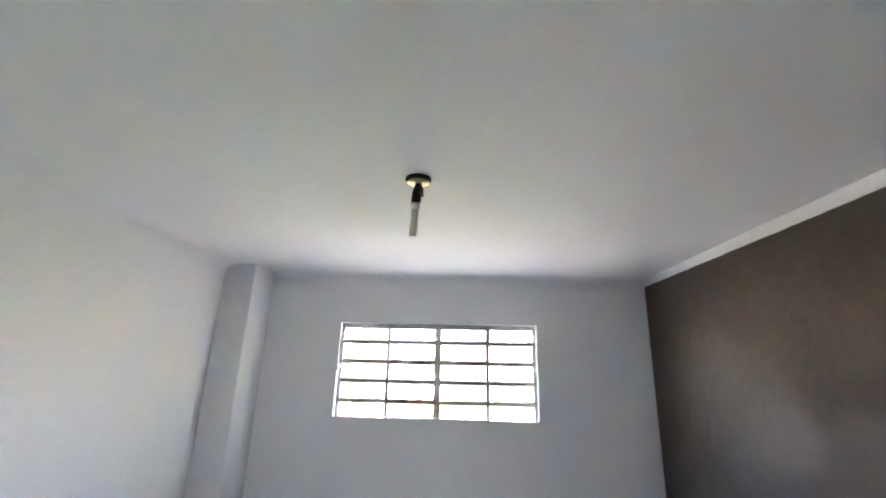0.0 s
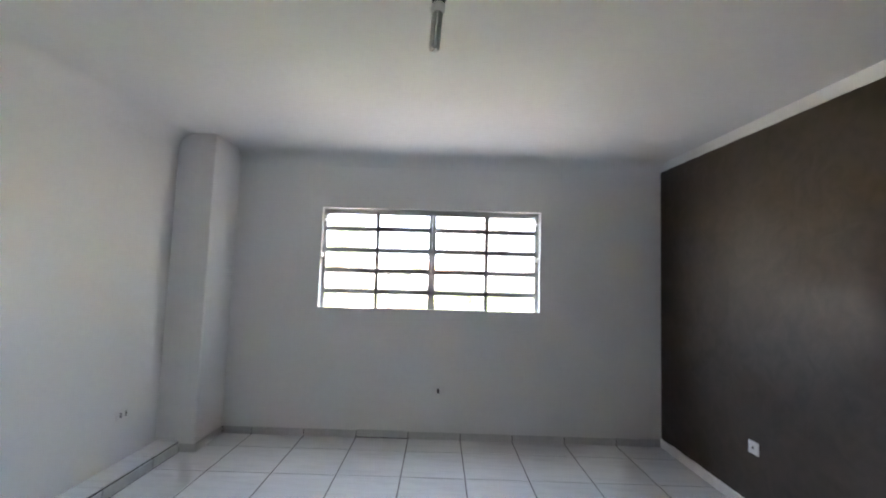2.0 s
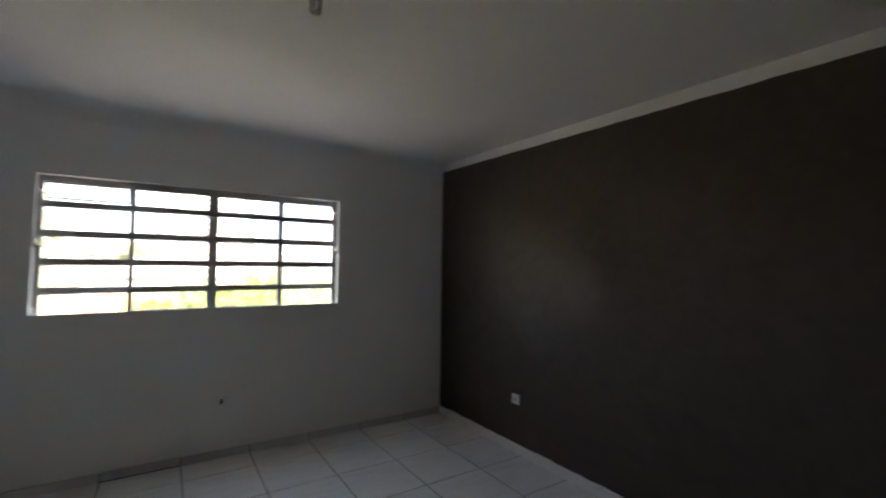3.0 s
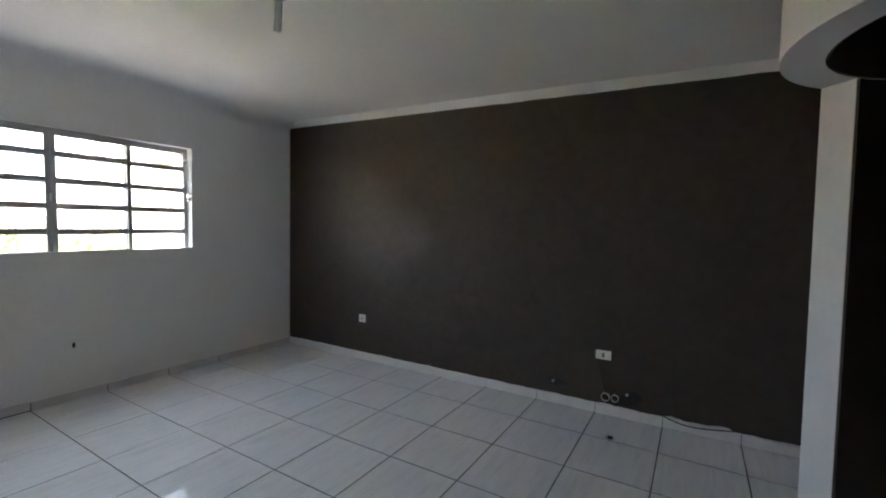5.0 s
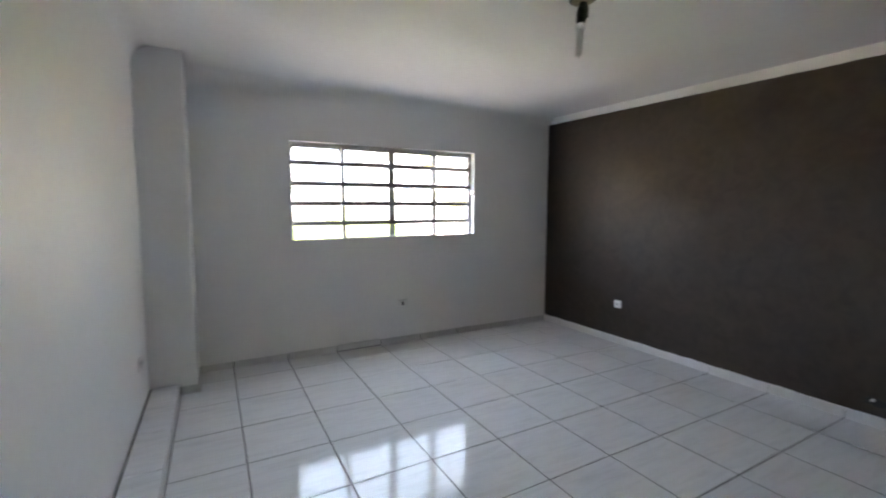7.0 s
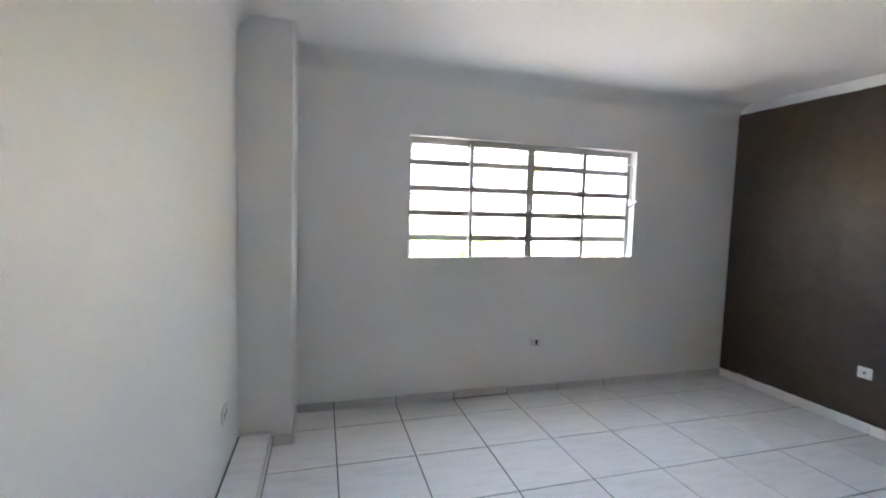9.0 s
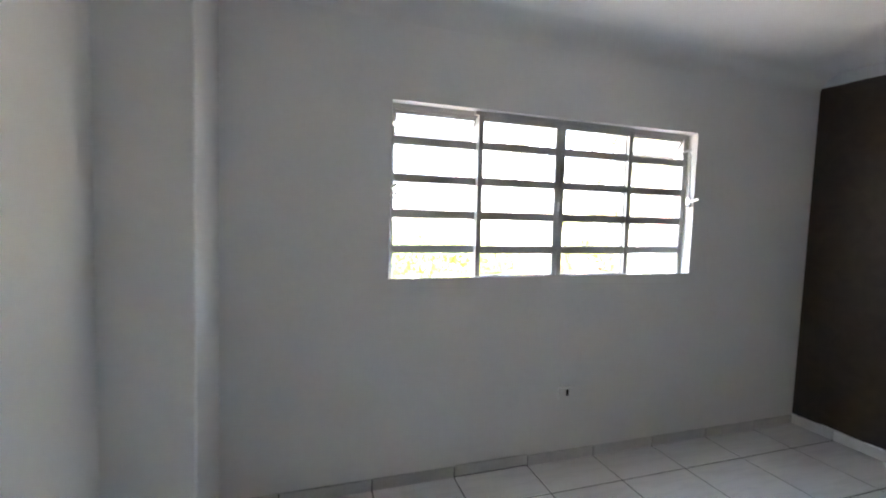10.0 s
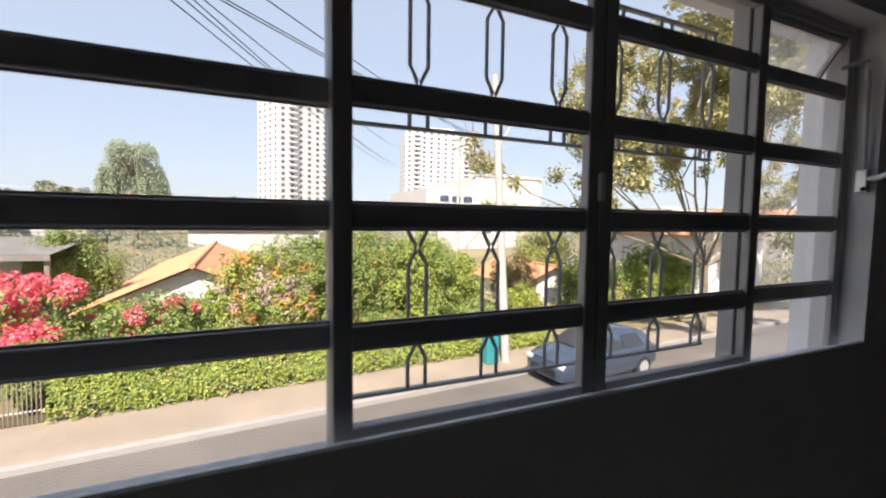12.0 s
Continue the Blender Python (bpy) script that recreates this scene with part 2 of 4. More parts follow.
def tube(bm, pts, radii, seg=8, caps=True):
    """A tapered tube along points."""
    pts = [Vector(p) for p in pts]
    if not hasattr(radii, "__len__"):
        radii = [radii] * len(pts)
    rings = []
    up = Vector((0, 0, 1))
    for i, p in enumerate(pts):
        d = (pts[min(i + 1, len(pts) - 1)] - pts[max(i - 1, 0)]).normalized()
        a = d.cross(up if abs(d.z) < 0.95 else Vector((0, 1, 0))).normalized()
        b = d.cross(a).normalized()
        rings.append([bm.verts.new(p + (a * math.cos(2 * math.pi * k / seg) + b * math.sin(2 * math.pi * k / seg)) * radii[i]) for k in range(seg)])
    for r, s in zip(rings, rings[1:]):
        for k in range(seg):
            bm.faces.new((r[k], r[(k + 1) % seg], s[(k + 1) % seg], s[k]))
    if caps:
        bm.faces.new(rings[0][::-1])
        bm.faces.new(rings[-1])


def lathe(bm, profile, at, seg=24):
    """A turned body from (radius, height) pairs about an upright axis."""
    rings = [[bm.verts.new((at[0] + r * math.cos(2 * math.pi * k / seg), at[1] + r * math.sin(2 * math.pi * k / seg), at[2] + h)) for k in range(seg)] for r, h in profile]
    for r, s in zip(rings, rings[1:]):
        for k in range(seg):
            bm.faces.new((r[k], r[(k + 1) % seg], s[(k + 1) % seg], s[k]))
    bm.faces.new(rings[0][::-1])
    bm.faces.new(rings[-1])


def root(name, at, label="", category="", group="", kind=""):
    ob = new(name)
    ob.location = at
    ob.empty_display_size = 0.1
    return tagged(ob, label, category, group, kind)


def where(ob):
    v = Vector((0, 0, 0))
    while ob:
        v += ob.location
        ob = ob.parent
    return v


def part(name, bm, mat, parent=None, label="", smooth=False, kind=""):
    """Links a bmesh, given in world coordinates, as one mesh, under a thing if one is named."""
    bmesh.ops.recalc_face_normals(bm, faces=bm.faces)
    if parent:
        bmesh.ops.translate(bm, vec=-where(parent), verts=bm.verts)
    me = bpy.data.meshes.new(name)
    bm.to_mesh(me)
    bm.free()
    me.materials.append(mat)
    if smooth:
        me.shade_smooth()
        me.set_sharp_from_angle(angle=radians(40))
    ob = new(name, me)
    ob.parent = parent
    return tagged(ob, label, kind=kind)


def solid(name, lo, hi, mat, parent=None, label="", bevel=0.0, kind=""):
    bm = bmesh.new()
    box(bm, lo, hi, bevel)
    return part(name, bm, mat, parent, label, kind=kind)


def leaf_mesh(name, centres, normals, size, mat, parent=None, kind="", rng=None, label=""):
    """Many small folded leaves, four corners and a midrib each."""
    rng = rng or np.random.default_rng(1)
    c = np.asarray(centres, float)
    n = len(c)
    nrm = np.asarray(normals, float) + rng.normal(0, 0.55, (n, 3))
    nrm /= np.linalg.norm(nrm, axis=1)[:, None] + 1e-9
    t = np.cross(nrm, rng.normal(0, 1, (n, 3)))
    t /= np.linalg.norm(t, axis=1)[:, None] + 1e-9
    b = np.cross(nrm, t)
    s = (np.asarray(size) * rng.uniform(0.6, 1.35, n))[:, None]
    p0, p1 = c - t * s, c + t * s
    q0, q1 = c + b * s * 0.5 + nrm * s * 0.25, c - b * s * 0.5 + nrm * s * 0.25
    v = np.stack([p0, q0, p1, q1], 1).reshape(-1, 3)
    if parent:
        v = v - np.array(where(parent))
    f = (np.arange(n)[:, None, None] * 4 + np.array([[0, 1, 2], [0, 2, 3]])[None]).reshape(-1, 3)
    me = bpy.data.meshes.new(name)
    me.from_pydata(v.tolist(), [], f.tolist())
    me.materials.append(mat)
    ob = new(name, me)
    ob.parent = parent
    return tagged(ob, label, kind=kind)


def clumps(rng, n, centre, radii, blobs, rmin=0.25, rmax=0.5):
    """Points on the outside of many small clumps inside an ellipsoid, with their outward directions."""
    centre, radii = np.array(centre), np.array(radii)
    d = rng.normal(0, 1, (blobs, 3))
    d /= np.linalg.norm(d, axis=1)[:, None]
    bc = centre + d * radii * rng.uniform(0.35, 0.85, (blobs, 1))
    br = rng.uniform(rmin, rmax, blobs) * radii.min()
    k = rng.integers(0, blobs, n)
    o = rng.normal(0, 1, (n, 3))
    o /= np.linalg.norm(o, axis=1)[:, None]
    pts = bc[k] + o * br[k][:, None] * rng.uniform(0.7, 1.08, (n, 1))
    return pts, o + (pts - centre) / radii * 0.5

# ---- the room: dark wall in the plane x = 0, window wall in y = 0, floor z = 0 ----
XW, YS = -4.18, -4.93                      # west wall and south wall faces
PX, PY = -3.875, -0.42                     # corner of the boxed-in pillar
WX0, WX1, WZ0, WZ1 = -3.095, -1.102, 1.132, 2.036
SLANT = 0.0088                             # the window sits slightly out of level
TH = 0.19                                  # wall thickness
PITCH, PITCH_Y, JX, JY = 0.458, 0.4495, -0.407, -0.72   # tile pitches and first joints
CX, CY, RO, RI = -1.22, -4.93, 0.662, 0.525  # round bay


def zc(y):
    """Height of the uneven ceiling, lower away from the window."""
    return 2.54 + 0.028 * max(min(y, 0), -5.2)


def wall_north():
    bm = bmesh.new()
    lo, hi = XW - TH, TH
    box(bm, (lo, 0, -3.1), (WX0, TH, 3.0))
    box(bm, (WX1, 0, -3.1), (hi, TH, 3.0))
    box(bm, (WX0, 0, WZ1), (WX1, TH, 3.0))
    prof = [(0, -3.1), (TH, -3.1), (TH, 1.045), (0.070, 1.066), (0.036, 1.088), (0.016, WZ0 - 0.003), (0.004, WZ0 - 0.001), (0, WZ0 - 0.005)]   # sill falls outwards
    a, b = ([bm.verts.new((x, y, z)) for y, z in prof] for x in (WX0, WX1))
    bm.faces.new(a[::-1])
    bm.faces.new(b)
    for k in range(len(prof)):
        bm.faces.new((a[k], a[(k + 1) % len(prof)], b[(k + 1) % len(prof)], b[k]))
    for v in bm.verts:
        if WX0 - 1e-4 < v.co.x < WX1 + 1e-4 and 1.0 < v.co.z < 2.9:
            v.co.z += SLANT * (v.co.x - (WX0 + WX1) / 2)
    tagged(part("wall_north", bm, M_WALL), "white painted plaster wall with the window opening", "wall", kind="structure")


wall_north()
tagged(solid("wall_east", (0, -7.6, -3.1), (TH, 0, 3.0), M_WALL), "white plaster wall behind the dark paint", "wall", kind="structure")
tagged(solid("wall_west", (XW - TH, -7.6, -3.1), (XW, 0, 3.0), M_WALL), "plain white painted plaster wall", "wall", kind="structure")


def dark_paint():
    """The coat of dark paint: ragged lower edge at the skirting, hand-cut upper edge below the white band."""
    rng = random.Random(4)
    bm = bmesh.new()
    n = 300
    rows = []
    for i in range(n + 1):
        y = -0.002 - (7.5 - 0.004) * i / n
        lowz = 0.072 + 0.006 * noise.noise((y * 6, 0, 0)) + 0.005 * rng.random() + (0.030 if -4.32 < y < -3.4 else 0.006) * max(0, noise.noise((y * 7, 3, 0)))
        top = zc(y) - 0.081 + 0.005 * noise.noise((y * 5, 9, 0)) + 0.002 * rng.random()
        rows.append([bm.verts.new((x, y, z)) for x, z in ((-0.003, lowz), (-0.003, top), (0.002, lowz), (0.002, top))])
    for a, b in zip(rows, rows[1:]):
        bm.faces.new((a[0], a[1], b[1], b[0]))
        bm.faces.new((a[1], a[3], b[3], b[1]))
        bm.faces.new((a[0], b[0], b[2], a[2]))
    tagged(part("wall_paint", bm, M_DARK), "coat of satin dark brown paint with a ragged edge", "wall paint", kind="structure")


dark_paint()


def ceiling():
    bm = bmesh.new()
    R = 0.13
    edge = [R * (1 - math.sin(radians(a))) for a in (90, 78, 66, 54, 42, 30, 18, 6)]
    xs_ = [XW + e for e in edge] + [XW + R + (0 - XW - R) * i / 36 for i in range(37)]
    ys_ = [-e for e in edge] + [-R - (7.6 - R) * i / 64 for i in range(65)]

    def drop(d):
        return 0.0 if d >= R else R - math.sqrt(max(0.0, R * R - (R - d) ** 2))

    grid = [[bm.verts.new((x, y, zc(y) + 0.006 * noise.noise((x * 0.9, y * 0.9, 0)) - max(drop(-y), drop(x - XW)))) for x in xs_] for y in ys_]
    for p, q in zip(grid, grid[1:]):
        for i in range(len(xs_) - 1):
            bm.faces.new((p[i], p[i + 1], q[i + 1], q[i]))
    for f in bm.faces:
        f.smooth = True
    box(bm, (XW - TH, -7.6, 2.75), (TH, TH, 3.02))
    tagged(part("ceiling", bm, M_CEIL), "uneven white plaster ceiling", "ceiling", kind="structure")


ceiling()


def pillar():
    bm = bmesh.new()
    box(bm, (XW, PY, 0), (PX, 0, 2.6))
    es = [e for e in bm.edges if abs(e.verts[0].co.x - PX) < 1e-5 and abs(e.verts[1].co.x - PX) < 1e-5
          and abs(e.verts[0].co.y - PY) < 1e-5 and abs(e.verts[1].co.y - PY) < 1e-5]
    bmesh.ops.bevel(bm, geom=es, offset=0.012, segments=4, affect="EDGES", profile=0.5)
    tagged(part("wall_pillar", bm, M_WALL), "white painted corner pillar with a worn edge", "pillar", kind="structure")


pillar()


def arc_wall(name, a0, a1, z0, z1, mat, label, category, n=40, ri=RI, ro=RO):
    bm = bmesh.new()
    rows = []
    for i in range(n + 1):
        a = radians(a0 + (a1 - a0) * i / n)
        c, s = math.cos(a), math.sin(a)
        rows.append([bm.verts.new((CX + r * c, CY + r * s, z)) for r in (ri, ro) for z in (z0, z1)])
    for p, q in zip(rows, rows[1:]):
        for i, j in ((0, 1), (1, 3), (3, 2), (2, 0)):
            bm.faces.new((p[i], p[j], q[j], q[i]))
    bm.faces.new((rows[0][0], rows[0][2], rows[0][3], rows[0][1]))
    bm.faces.new((rows[-1][0], rows[-1][1], rows[-1][3], rows[-1][2]))
    return tagged(part(name, bm, mat, smooth=True), label, category, kind="structure")


arc_wall("wall_bay", 0, 43.3, 0, 2.007, M_WALL, "curved white wall end beside the round bay", "wall")
arc_wall("beam_bay", 0, 180, 2.007, 2.62, M_WALL, "curved white dropped beam over the round bay", "beam", 90)
tagged(solid("wall_south", (XW, YS - TH, 0), (CX - RI, YS, 2.75), M_WALL), "plain white wall behind the walker", "wall", kind="structure")
tagged(solid("wall_stub", (CX + RI, YS - TH, 0), (0, YS, 2.7), M_WALL), "short white wall beside the bay", "wall", kind="structure")
tagged(solid("wall_back", (XW, -7.6, -3.1), (0, -7.42, 3.0), M_DARK), "dark painted wall of the back room", "wall", kind="structure")
tagged(solid("wall_back_side", (-1.95, -7.42, 0), (-1.80, YS - TH, 2.7), M_DARK), "dark painted side wall of the back room", "wall", kind="structure")
tagged(solid("ceiling_back", (-1.80, -7.42, 2.30), (0, YS - 0.002, 2.36), M_DARK), "dark ceiling of the back room", "ceiling", kind="structure")
arc_wall("wall_bay_lining", 0.5, 43.1, 0, 2.003, M_DARK, "dark painted inside of the curved wall", "wall", 20, RI - 0.012, RI)
arc_wall("beam_bay_lining", 0.5, 179.5, 2.011, 2.60, M_DARK, "dark painted inside of the curved beam", "beam", 60, RI - 0.012, RI)
arc_wall("ceiling_bay", 0, 180, 2.300, 2.330, M_DARK, "dark ceiling inside the round bay", "ceiling", 40, 0.01, RI - 0.014)


# ---- floor: grout bed with single tiles, skirting, ledge along the west wall ----
floor = tagged(solid("floor", (XW, -7.6, -0.25), (0, 0, -0.0018), M_GROUT), "white glazed tile floor with dark joints", "floor", kind="structure")


def tile_piece(w, d, h, mat, bevel=0.0015):
    bm = bmesh.new()
    box(bm, (-w / 2, -d / 2, 0), (w / 2, d / 2, h), bevel, 1)
    bmesh.ops.recalc_face_normals(bm, faces=bm.faces)
    me = bpy.data.meshes.new("tile")
    bm.to_mesh(me)
    bm.free()
    me.materials.append(mat)
    return me


pieces = {}


def lay(parent, x0, x1, y0, y1, z, h, mat, name="tile", jit=0.0):
    """One tile between two corners; alike tiles share their mesh."""
    key = (round(x1 - x0, 3), round(y1 - y0, 3), round(h, 3), mat.name)
    if key not in pieces:
        pieces[key] = tile_piece(x1 - x0, y1 - y0, h, mat)
    ob = new(name, pieces[key])
    ob.parent = parent
    ob.location = Vector(((x0 + x1) / 2, (y0 + y1) / 2, z + jit)) - where(parent)
    return ob


def cuts(first, step, lo, hi):
    """Joint positions between lo and hi on a pitch."""
    k = math.ceil((lo - first) / step - 1e-6)
    out = [lo]
    while first + k * step < hi - 1e-6:
        if first + k * step > lo + 0.02:
            out.append(first + k * step)
        k += 1
    return out + [hi]


rt = random.Random(7)
G = 0.0031
LEDGE_X, LEDGE_Z = -3.99, 0.085
xs, ys = cuts(JX, PITCH, LEDGE_X, 0.0), cuts(JY, PITCH_Y, -7.4, 0.0)
for xa, xb in zip(xs, xs[1:]):
    for ya, yb in zip(ys, ys[1:]):
        if yb > YS - 1.2 or xa > -1.9:
            t = lay(floor, xa + G, xb - G, ya + G, yb - G, -0.008, 0.008, M_TILE, jit=rt.uniform(-0.0006, 0.0006))
            t.rotation_euler = (rt.uniform(-0.0012, 0.0012), rt.uniform(-0.0012, 0.0012), 0)

ledge = tagged(solid("ledge", (XW, YS, -0.004), (LEDGE_X - 0.010, PY, LEDGE_Z - 0.008), M_GROUT), "low tiled ledge along the white wall", "ledge", kind="structure")
for ya, yb in zip(*(lambda c: (c, c[1:]))(cuts(JY, PITCH_Y, YS, PY))):
    lay(ledge, XW + 0.012, LEDGE_X - 0.005, ya + G, yb - G, LEDGE_Z - 0.008, 0.008, M_TILE)
    lay(ledge, LEDGE_X - 0.010, LEDGE_X, ya + G, yb - G, 0.0, LEDGE_Z - 0.017, M_SKIRT)

skirt_n = tagged(solid("baseboard_north", (PX, -0.006, 0.0), (0, 0, 0.056), M_GROUT), "grey-white tile skirting under the window", "skirting", kind="structure")
for xa, xb in zip(*(lambda c: (c, c[1:]))(cuts(JX, PITCH, PX + 0.012, -0.012))):
    loose = -2.71 < xa < -2.68   # one piece has come away from the floor
    lay(skirt_n, xa + G, xb - G, -0.012, -0.003, 0.001, 0.062, M_SKIRT, "skirting_tile", 0.007 if loose else rt.uniform(-0.001, 0.002))
skirt_e = tagged(solid("baseboard_east", (-0.006, -7.4, 0.0), (0, -0.012, 0.062), M_GROUT), "white overpainted tile skirting under the dark wall", "skirting", kind="structure")
for ya, yb in zip(*(lambda c: (c, c[1:]))(cuts(JY, PITCH_Y, -7.4, -0.002))):
    lay(skirt_e, -0.013, -0.003, ya + G * 0.6, yb - G * 0.6, 0.001, 0.068, M_SKIRTP, "skirting_tile", rt.uniform(-0.001, 0.002))
skirt_p = tagged(solid("baseboard_pillar", (LEDGE_X, PY - 0.006, 0.0), (PX + 0.006, 0, 0.056), M_GROUT), "tile skirting round the pillar", "skirting", kind="structure")
lay(skirt_p, LEDGE_X + 0.004, PX + 0.012, PY - 0.012, PY - 0.003, 0.001, 0.064, M_SKIRT, "skirting_tile")
lay(skirt_p, PX + 0.003, PX + 0.012, PY + 0.001, -0.014, 0.001, 0.063, M_SKIRT, "skirting_tile")


# ---- window: fixed side lights with tilting tops, two sliding sashes, grille outside the middle ----
ROWS = (1.278, 1.468, 1.656, 1.851)
ZB = 1.072
XL, XR, XM = -2.594, -1.595, -2.087
window = root("window_1", ((WX0 + WX1) / 2, 0.06, WZ0), "grey painted steel window with sliding sashes and small panes", "window", kind="structure")
window.rotation_euler = (0, -SLANT, 0)


def frame_loop(x0, x1, z0, z1, y0, y1, w, bevel=0.002, low=None):
    bm = bmesh.new()
    low = low or w
    box(bm, (x0, y0, z0), (x0 + w, y1, z1), bevel, 1)
    box(bm, (x1 - w, y0, z0), (x1, y1, z1), bevel, 1)
    box(bm, (x0 + w, y0, z0), (x1 - w, y1, z0 + low), bevel, 1)
    box(bm, (x0 + w, y0, z1 - w), (x1 - w, y1, z1), bevel, 1)
    return bm


part("frame", frame_loop(WX0, WX1, ZB, WZ1, 0.062, 0.125, 0.022, low=0.007), M_STEEL, window)
for x in (XL, XR):
    bm = bmesh.new()
    box(bm, (x - 0.008, 0.0615, ZB + 0.007), (x + 0.022, 0.104, WZ1 - 0.022), 0.002, 1)
    part("post", bm, M_STEEL, window)


def bar(x0, x1, z, y0, y1, parent, h=0.039):
    bm = bmesh.new()
    box(bm, (x0, y0, z - h / 2), (x1, y1, z + h / 2), 0.004, 2)
    box(bm, (x0, y0 + (y1 - y0) * 0.4, z - h / 2 - 0.004), (x1, y0 + (y1 - y0) * 0.6, z + h / 2 + 0.004))
    part("glazing_bar", bm, M_STEEL, parent)


def pane(x0, x1, z0, z1, y, parent, mat=M_GLASS):
    ob = solid("pane", (x0, y, z0), (x1, y + 0.003, z1), mat, parent)
    ob.visible_shadow = False
    return ob


def light(name, x0, x1, y0, y1, w, tilt, zb, low, glass=M_GLASS):
    """A column of five panes in a frame; tilt: the top one is a tilting vent."""
    s = part(name, frame_loop(x0, x1, zb, WZ1 - 0.022, y0, y1, w, low=low), M_STEEL, window)
    for z in ROWS:
        bar(x0 + w, x1 - w, z, y0 + 0.002, y1 - 0.002, s)
    edges = [zb + low, *ROWS, WZ1 - 0.022 - w]
    ym = (y0 + y1) / 2 + 0.001
    for i, (za, zb) in enumerate(zip(edges, edges[1:])):
        if not (tilt and i == 4):
            pane(x0 + w * 0.7, x1 - w * 0.7, za - 0.004 if i == 0 else za + 0.013, zb - 0.013 if i < 4 else zb + 0.004, ym, s, glass)
    return s


light("fixed_light", WX0 + 0.022, XL + 0.006, 0.065, 0.087, 0.012, True, ZB + 0.007, 0.008)
light("fixed_light", XR + 0.010, WX1 - 0.022, 0.065, 0.087, 0.012, True, ZB + 0.007, 0.008, M_GLASS_FILM)
light("sash", XL - 0.008, XM + 0.004, 0.036, 0.058, 0.031, False, ZB + 0.025, 0.038)
light("sash", XM + 0.005, XR + 0.029, 0.036, 0.058, 0.032, False, ZB + 0.025, 0.038)
bm = bmesh.new()
for z, h in ((ZB + 0.010, 0.014), (WZ1 - 0.024, 0.022)):
    box(bm, (XL - 0.03, 0.032, z), (XR + 0.03, 0.061, z + h), 0.0015, 1)
part("sliding_track", bm, M_STEEL, window)
bm = bmesh.new()
box(bm, (XM - 0.006, 0.024, 1.505), (XM + 0.006, 0.036, 1.560), 0.003)
part("sash_pull", bm, M_PLASTIC, window, "small white sash pull")


def vent(x0, x1, glass):
    """Top pane tilted outwards from its upper edge."""
    z0, z1, y = ROWS[3] + 0.020, WZ1 - 0.036, 0.077
    m = Matrix.Translation((0, y, z1)) @ Matrix.Rotation(radians(33), 4, "X") @ Matrix.Translation((0, -y, -z1))
    bm = frame_loop(x0, x1, z0, z1, y - 0.007, y + 0.007, 0.013, 0.001)
    bmesh.ops.transform(bm, matrix=m, verts=bm.verts)
    v = part("vent_frame", bm, M_STEEL, window)
    bm = bmesh.new()
    box(bm, (x0 + 0.008, y - 0.0015, z0 + 0.008), (x1 - 0.008, y + 0.0015, z1 - 0.008))
    bmesh.ops.transform(bm, matrix=m, verts=bm.verts)
    g = part("pane", bm, glass, v)
    g.visible_shadow = False


vent(WX0 + 0.036, XL - 0.01, M_GLASS)
vent(XR + 0.030, WX1 - 0.036, M_GLASS_HAZE)


def opener(x, side):
    """Rod down the jamb to a white lever that works the vent."""
    bm = bmesh.new()
    tube(bm, [(x, 0.085, 1.925), (x - side * 0.006, 0.045, 1.935), (x - side * 0.002, 0.028, 1.90), (x, 0.022, 1.60)], [0.005, 0.006, 0.006, 0.005], 8)
    part("rod", bm, M_STEEL, window)
    bm = bmesh.new()
    tube(bm, [(x - side * 0.030, 0.082, 1.918), (x - side * 0.014, 0.060, 1.927), (x - side * 0.006, 0.040, 1.933), (x, 0.026, 1.930)], [0.006, 0.0075, 0.0075, 0.006], 8)
    part("arm", bm, M_CHROME, window, "pale metal arm to the vent", True)
    bm = bmesh.new()
    box(bm, (x - 0.008, 0.012, 1.560), (x + 0.008, 0.040, 1.625), 0.003)
    part("lever_plate", bm, M_CHROME, window)
    bm = bmesh.new()
    tube(bm, [(x, 0.020, 1.598), (x - side * 0.004, -0.012, 1.600), (x - side * 0.010, -0.045, 1.610), (x - side * 0.012, -0.062, 1.608)], [0.007, 0.0085, 0.0085, 0.005], 8)
    part("lever", bm, M_CHROME, window, "pale metal lever", True)
    bm = bmesh.new()
    tube(bm, [(x, 0.02, 1.572), (x - side * 0.03, 0.012, 1.568)], 0.006, 8)
    part("catch", bm, M_BLACK, window)


opener(WX1 - 0.012, 1)
opener(WX0 + 0.012, -1)


def grille():
    g = root("window_grille", ((XL + XR) / 2, 0.145, WZ0), "grey wrought-iron security grille with pinched bars", "grille")
    g.rotation_euler = (0, -SLANT, 0)
    y = 0.145
    for za, zb in ((1.632, 1.955), (1.140, 1.462)):
        for z in (za, zb):
            bm = bmesh.new()
            box(bm, (XL + 0.022, y - 0.006, z - 0.003), (XR - 0.008, y + 0.006, z + 0.003))
            part("rail", bm, M_GRILLE, g)
        n1, n2 = za + (zb - za) * 0.25, za + (zb - za) * 0.80
        if za < 1.5:
            n1, n2 = za + 0.090, zb - 0.052
        x = XL + 0.168
        while x < XR - 0.02:
            for s in (-1, 1):
                bm = bmesh.new()
                w, p = 0.018 * s, 0.0042 * s
                tube(bm, [(x + w, y, za), (x + w, y, n1 - 0.034), (x + p, y, n1 - 0.006), (x + p, y, n1 + 0.006), (x + w, y, n1 + 0.034),
                          (x + w, y, n2 - 0.030), (x + p, y, n2 - 0.005), (x + p, y, n2 + 0.005), (x + w, y, min(n2 + 0.030, zb - 0.004)), (x + w, y, zb)], 0.0042, 6)
                part("bent_bar", bm, M_GRILLE, g)
            x += 0.160


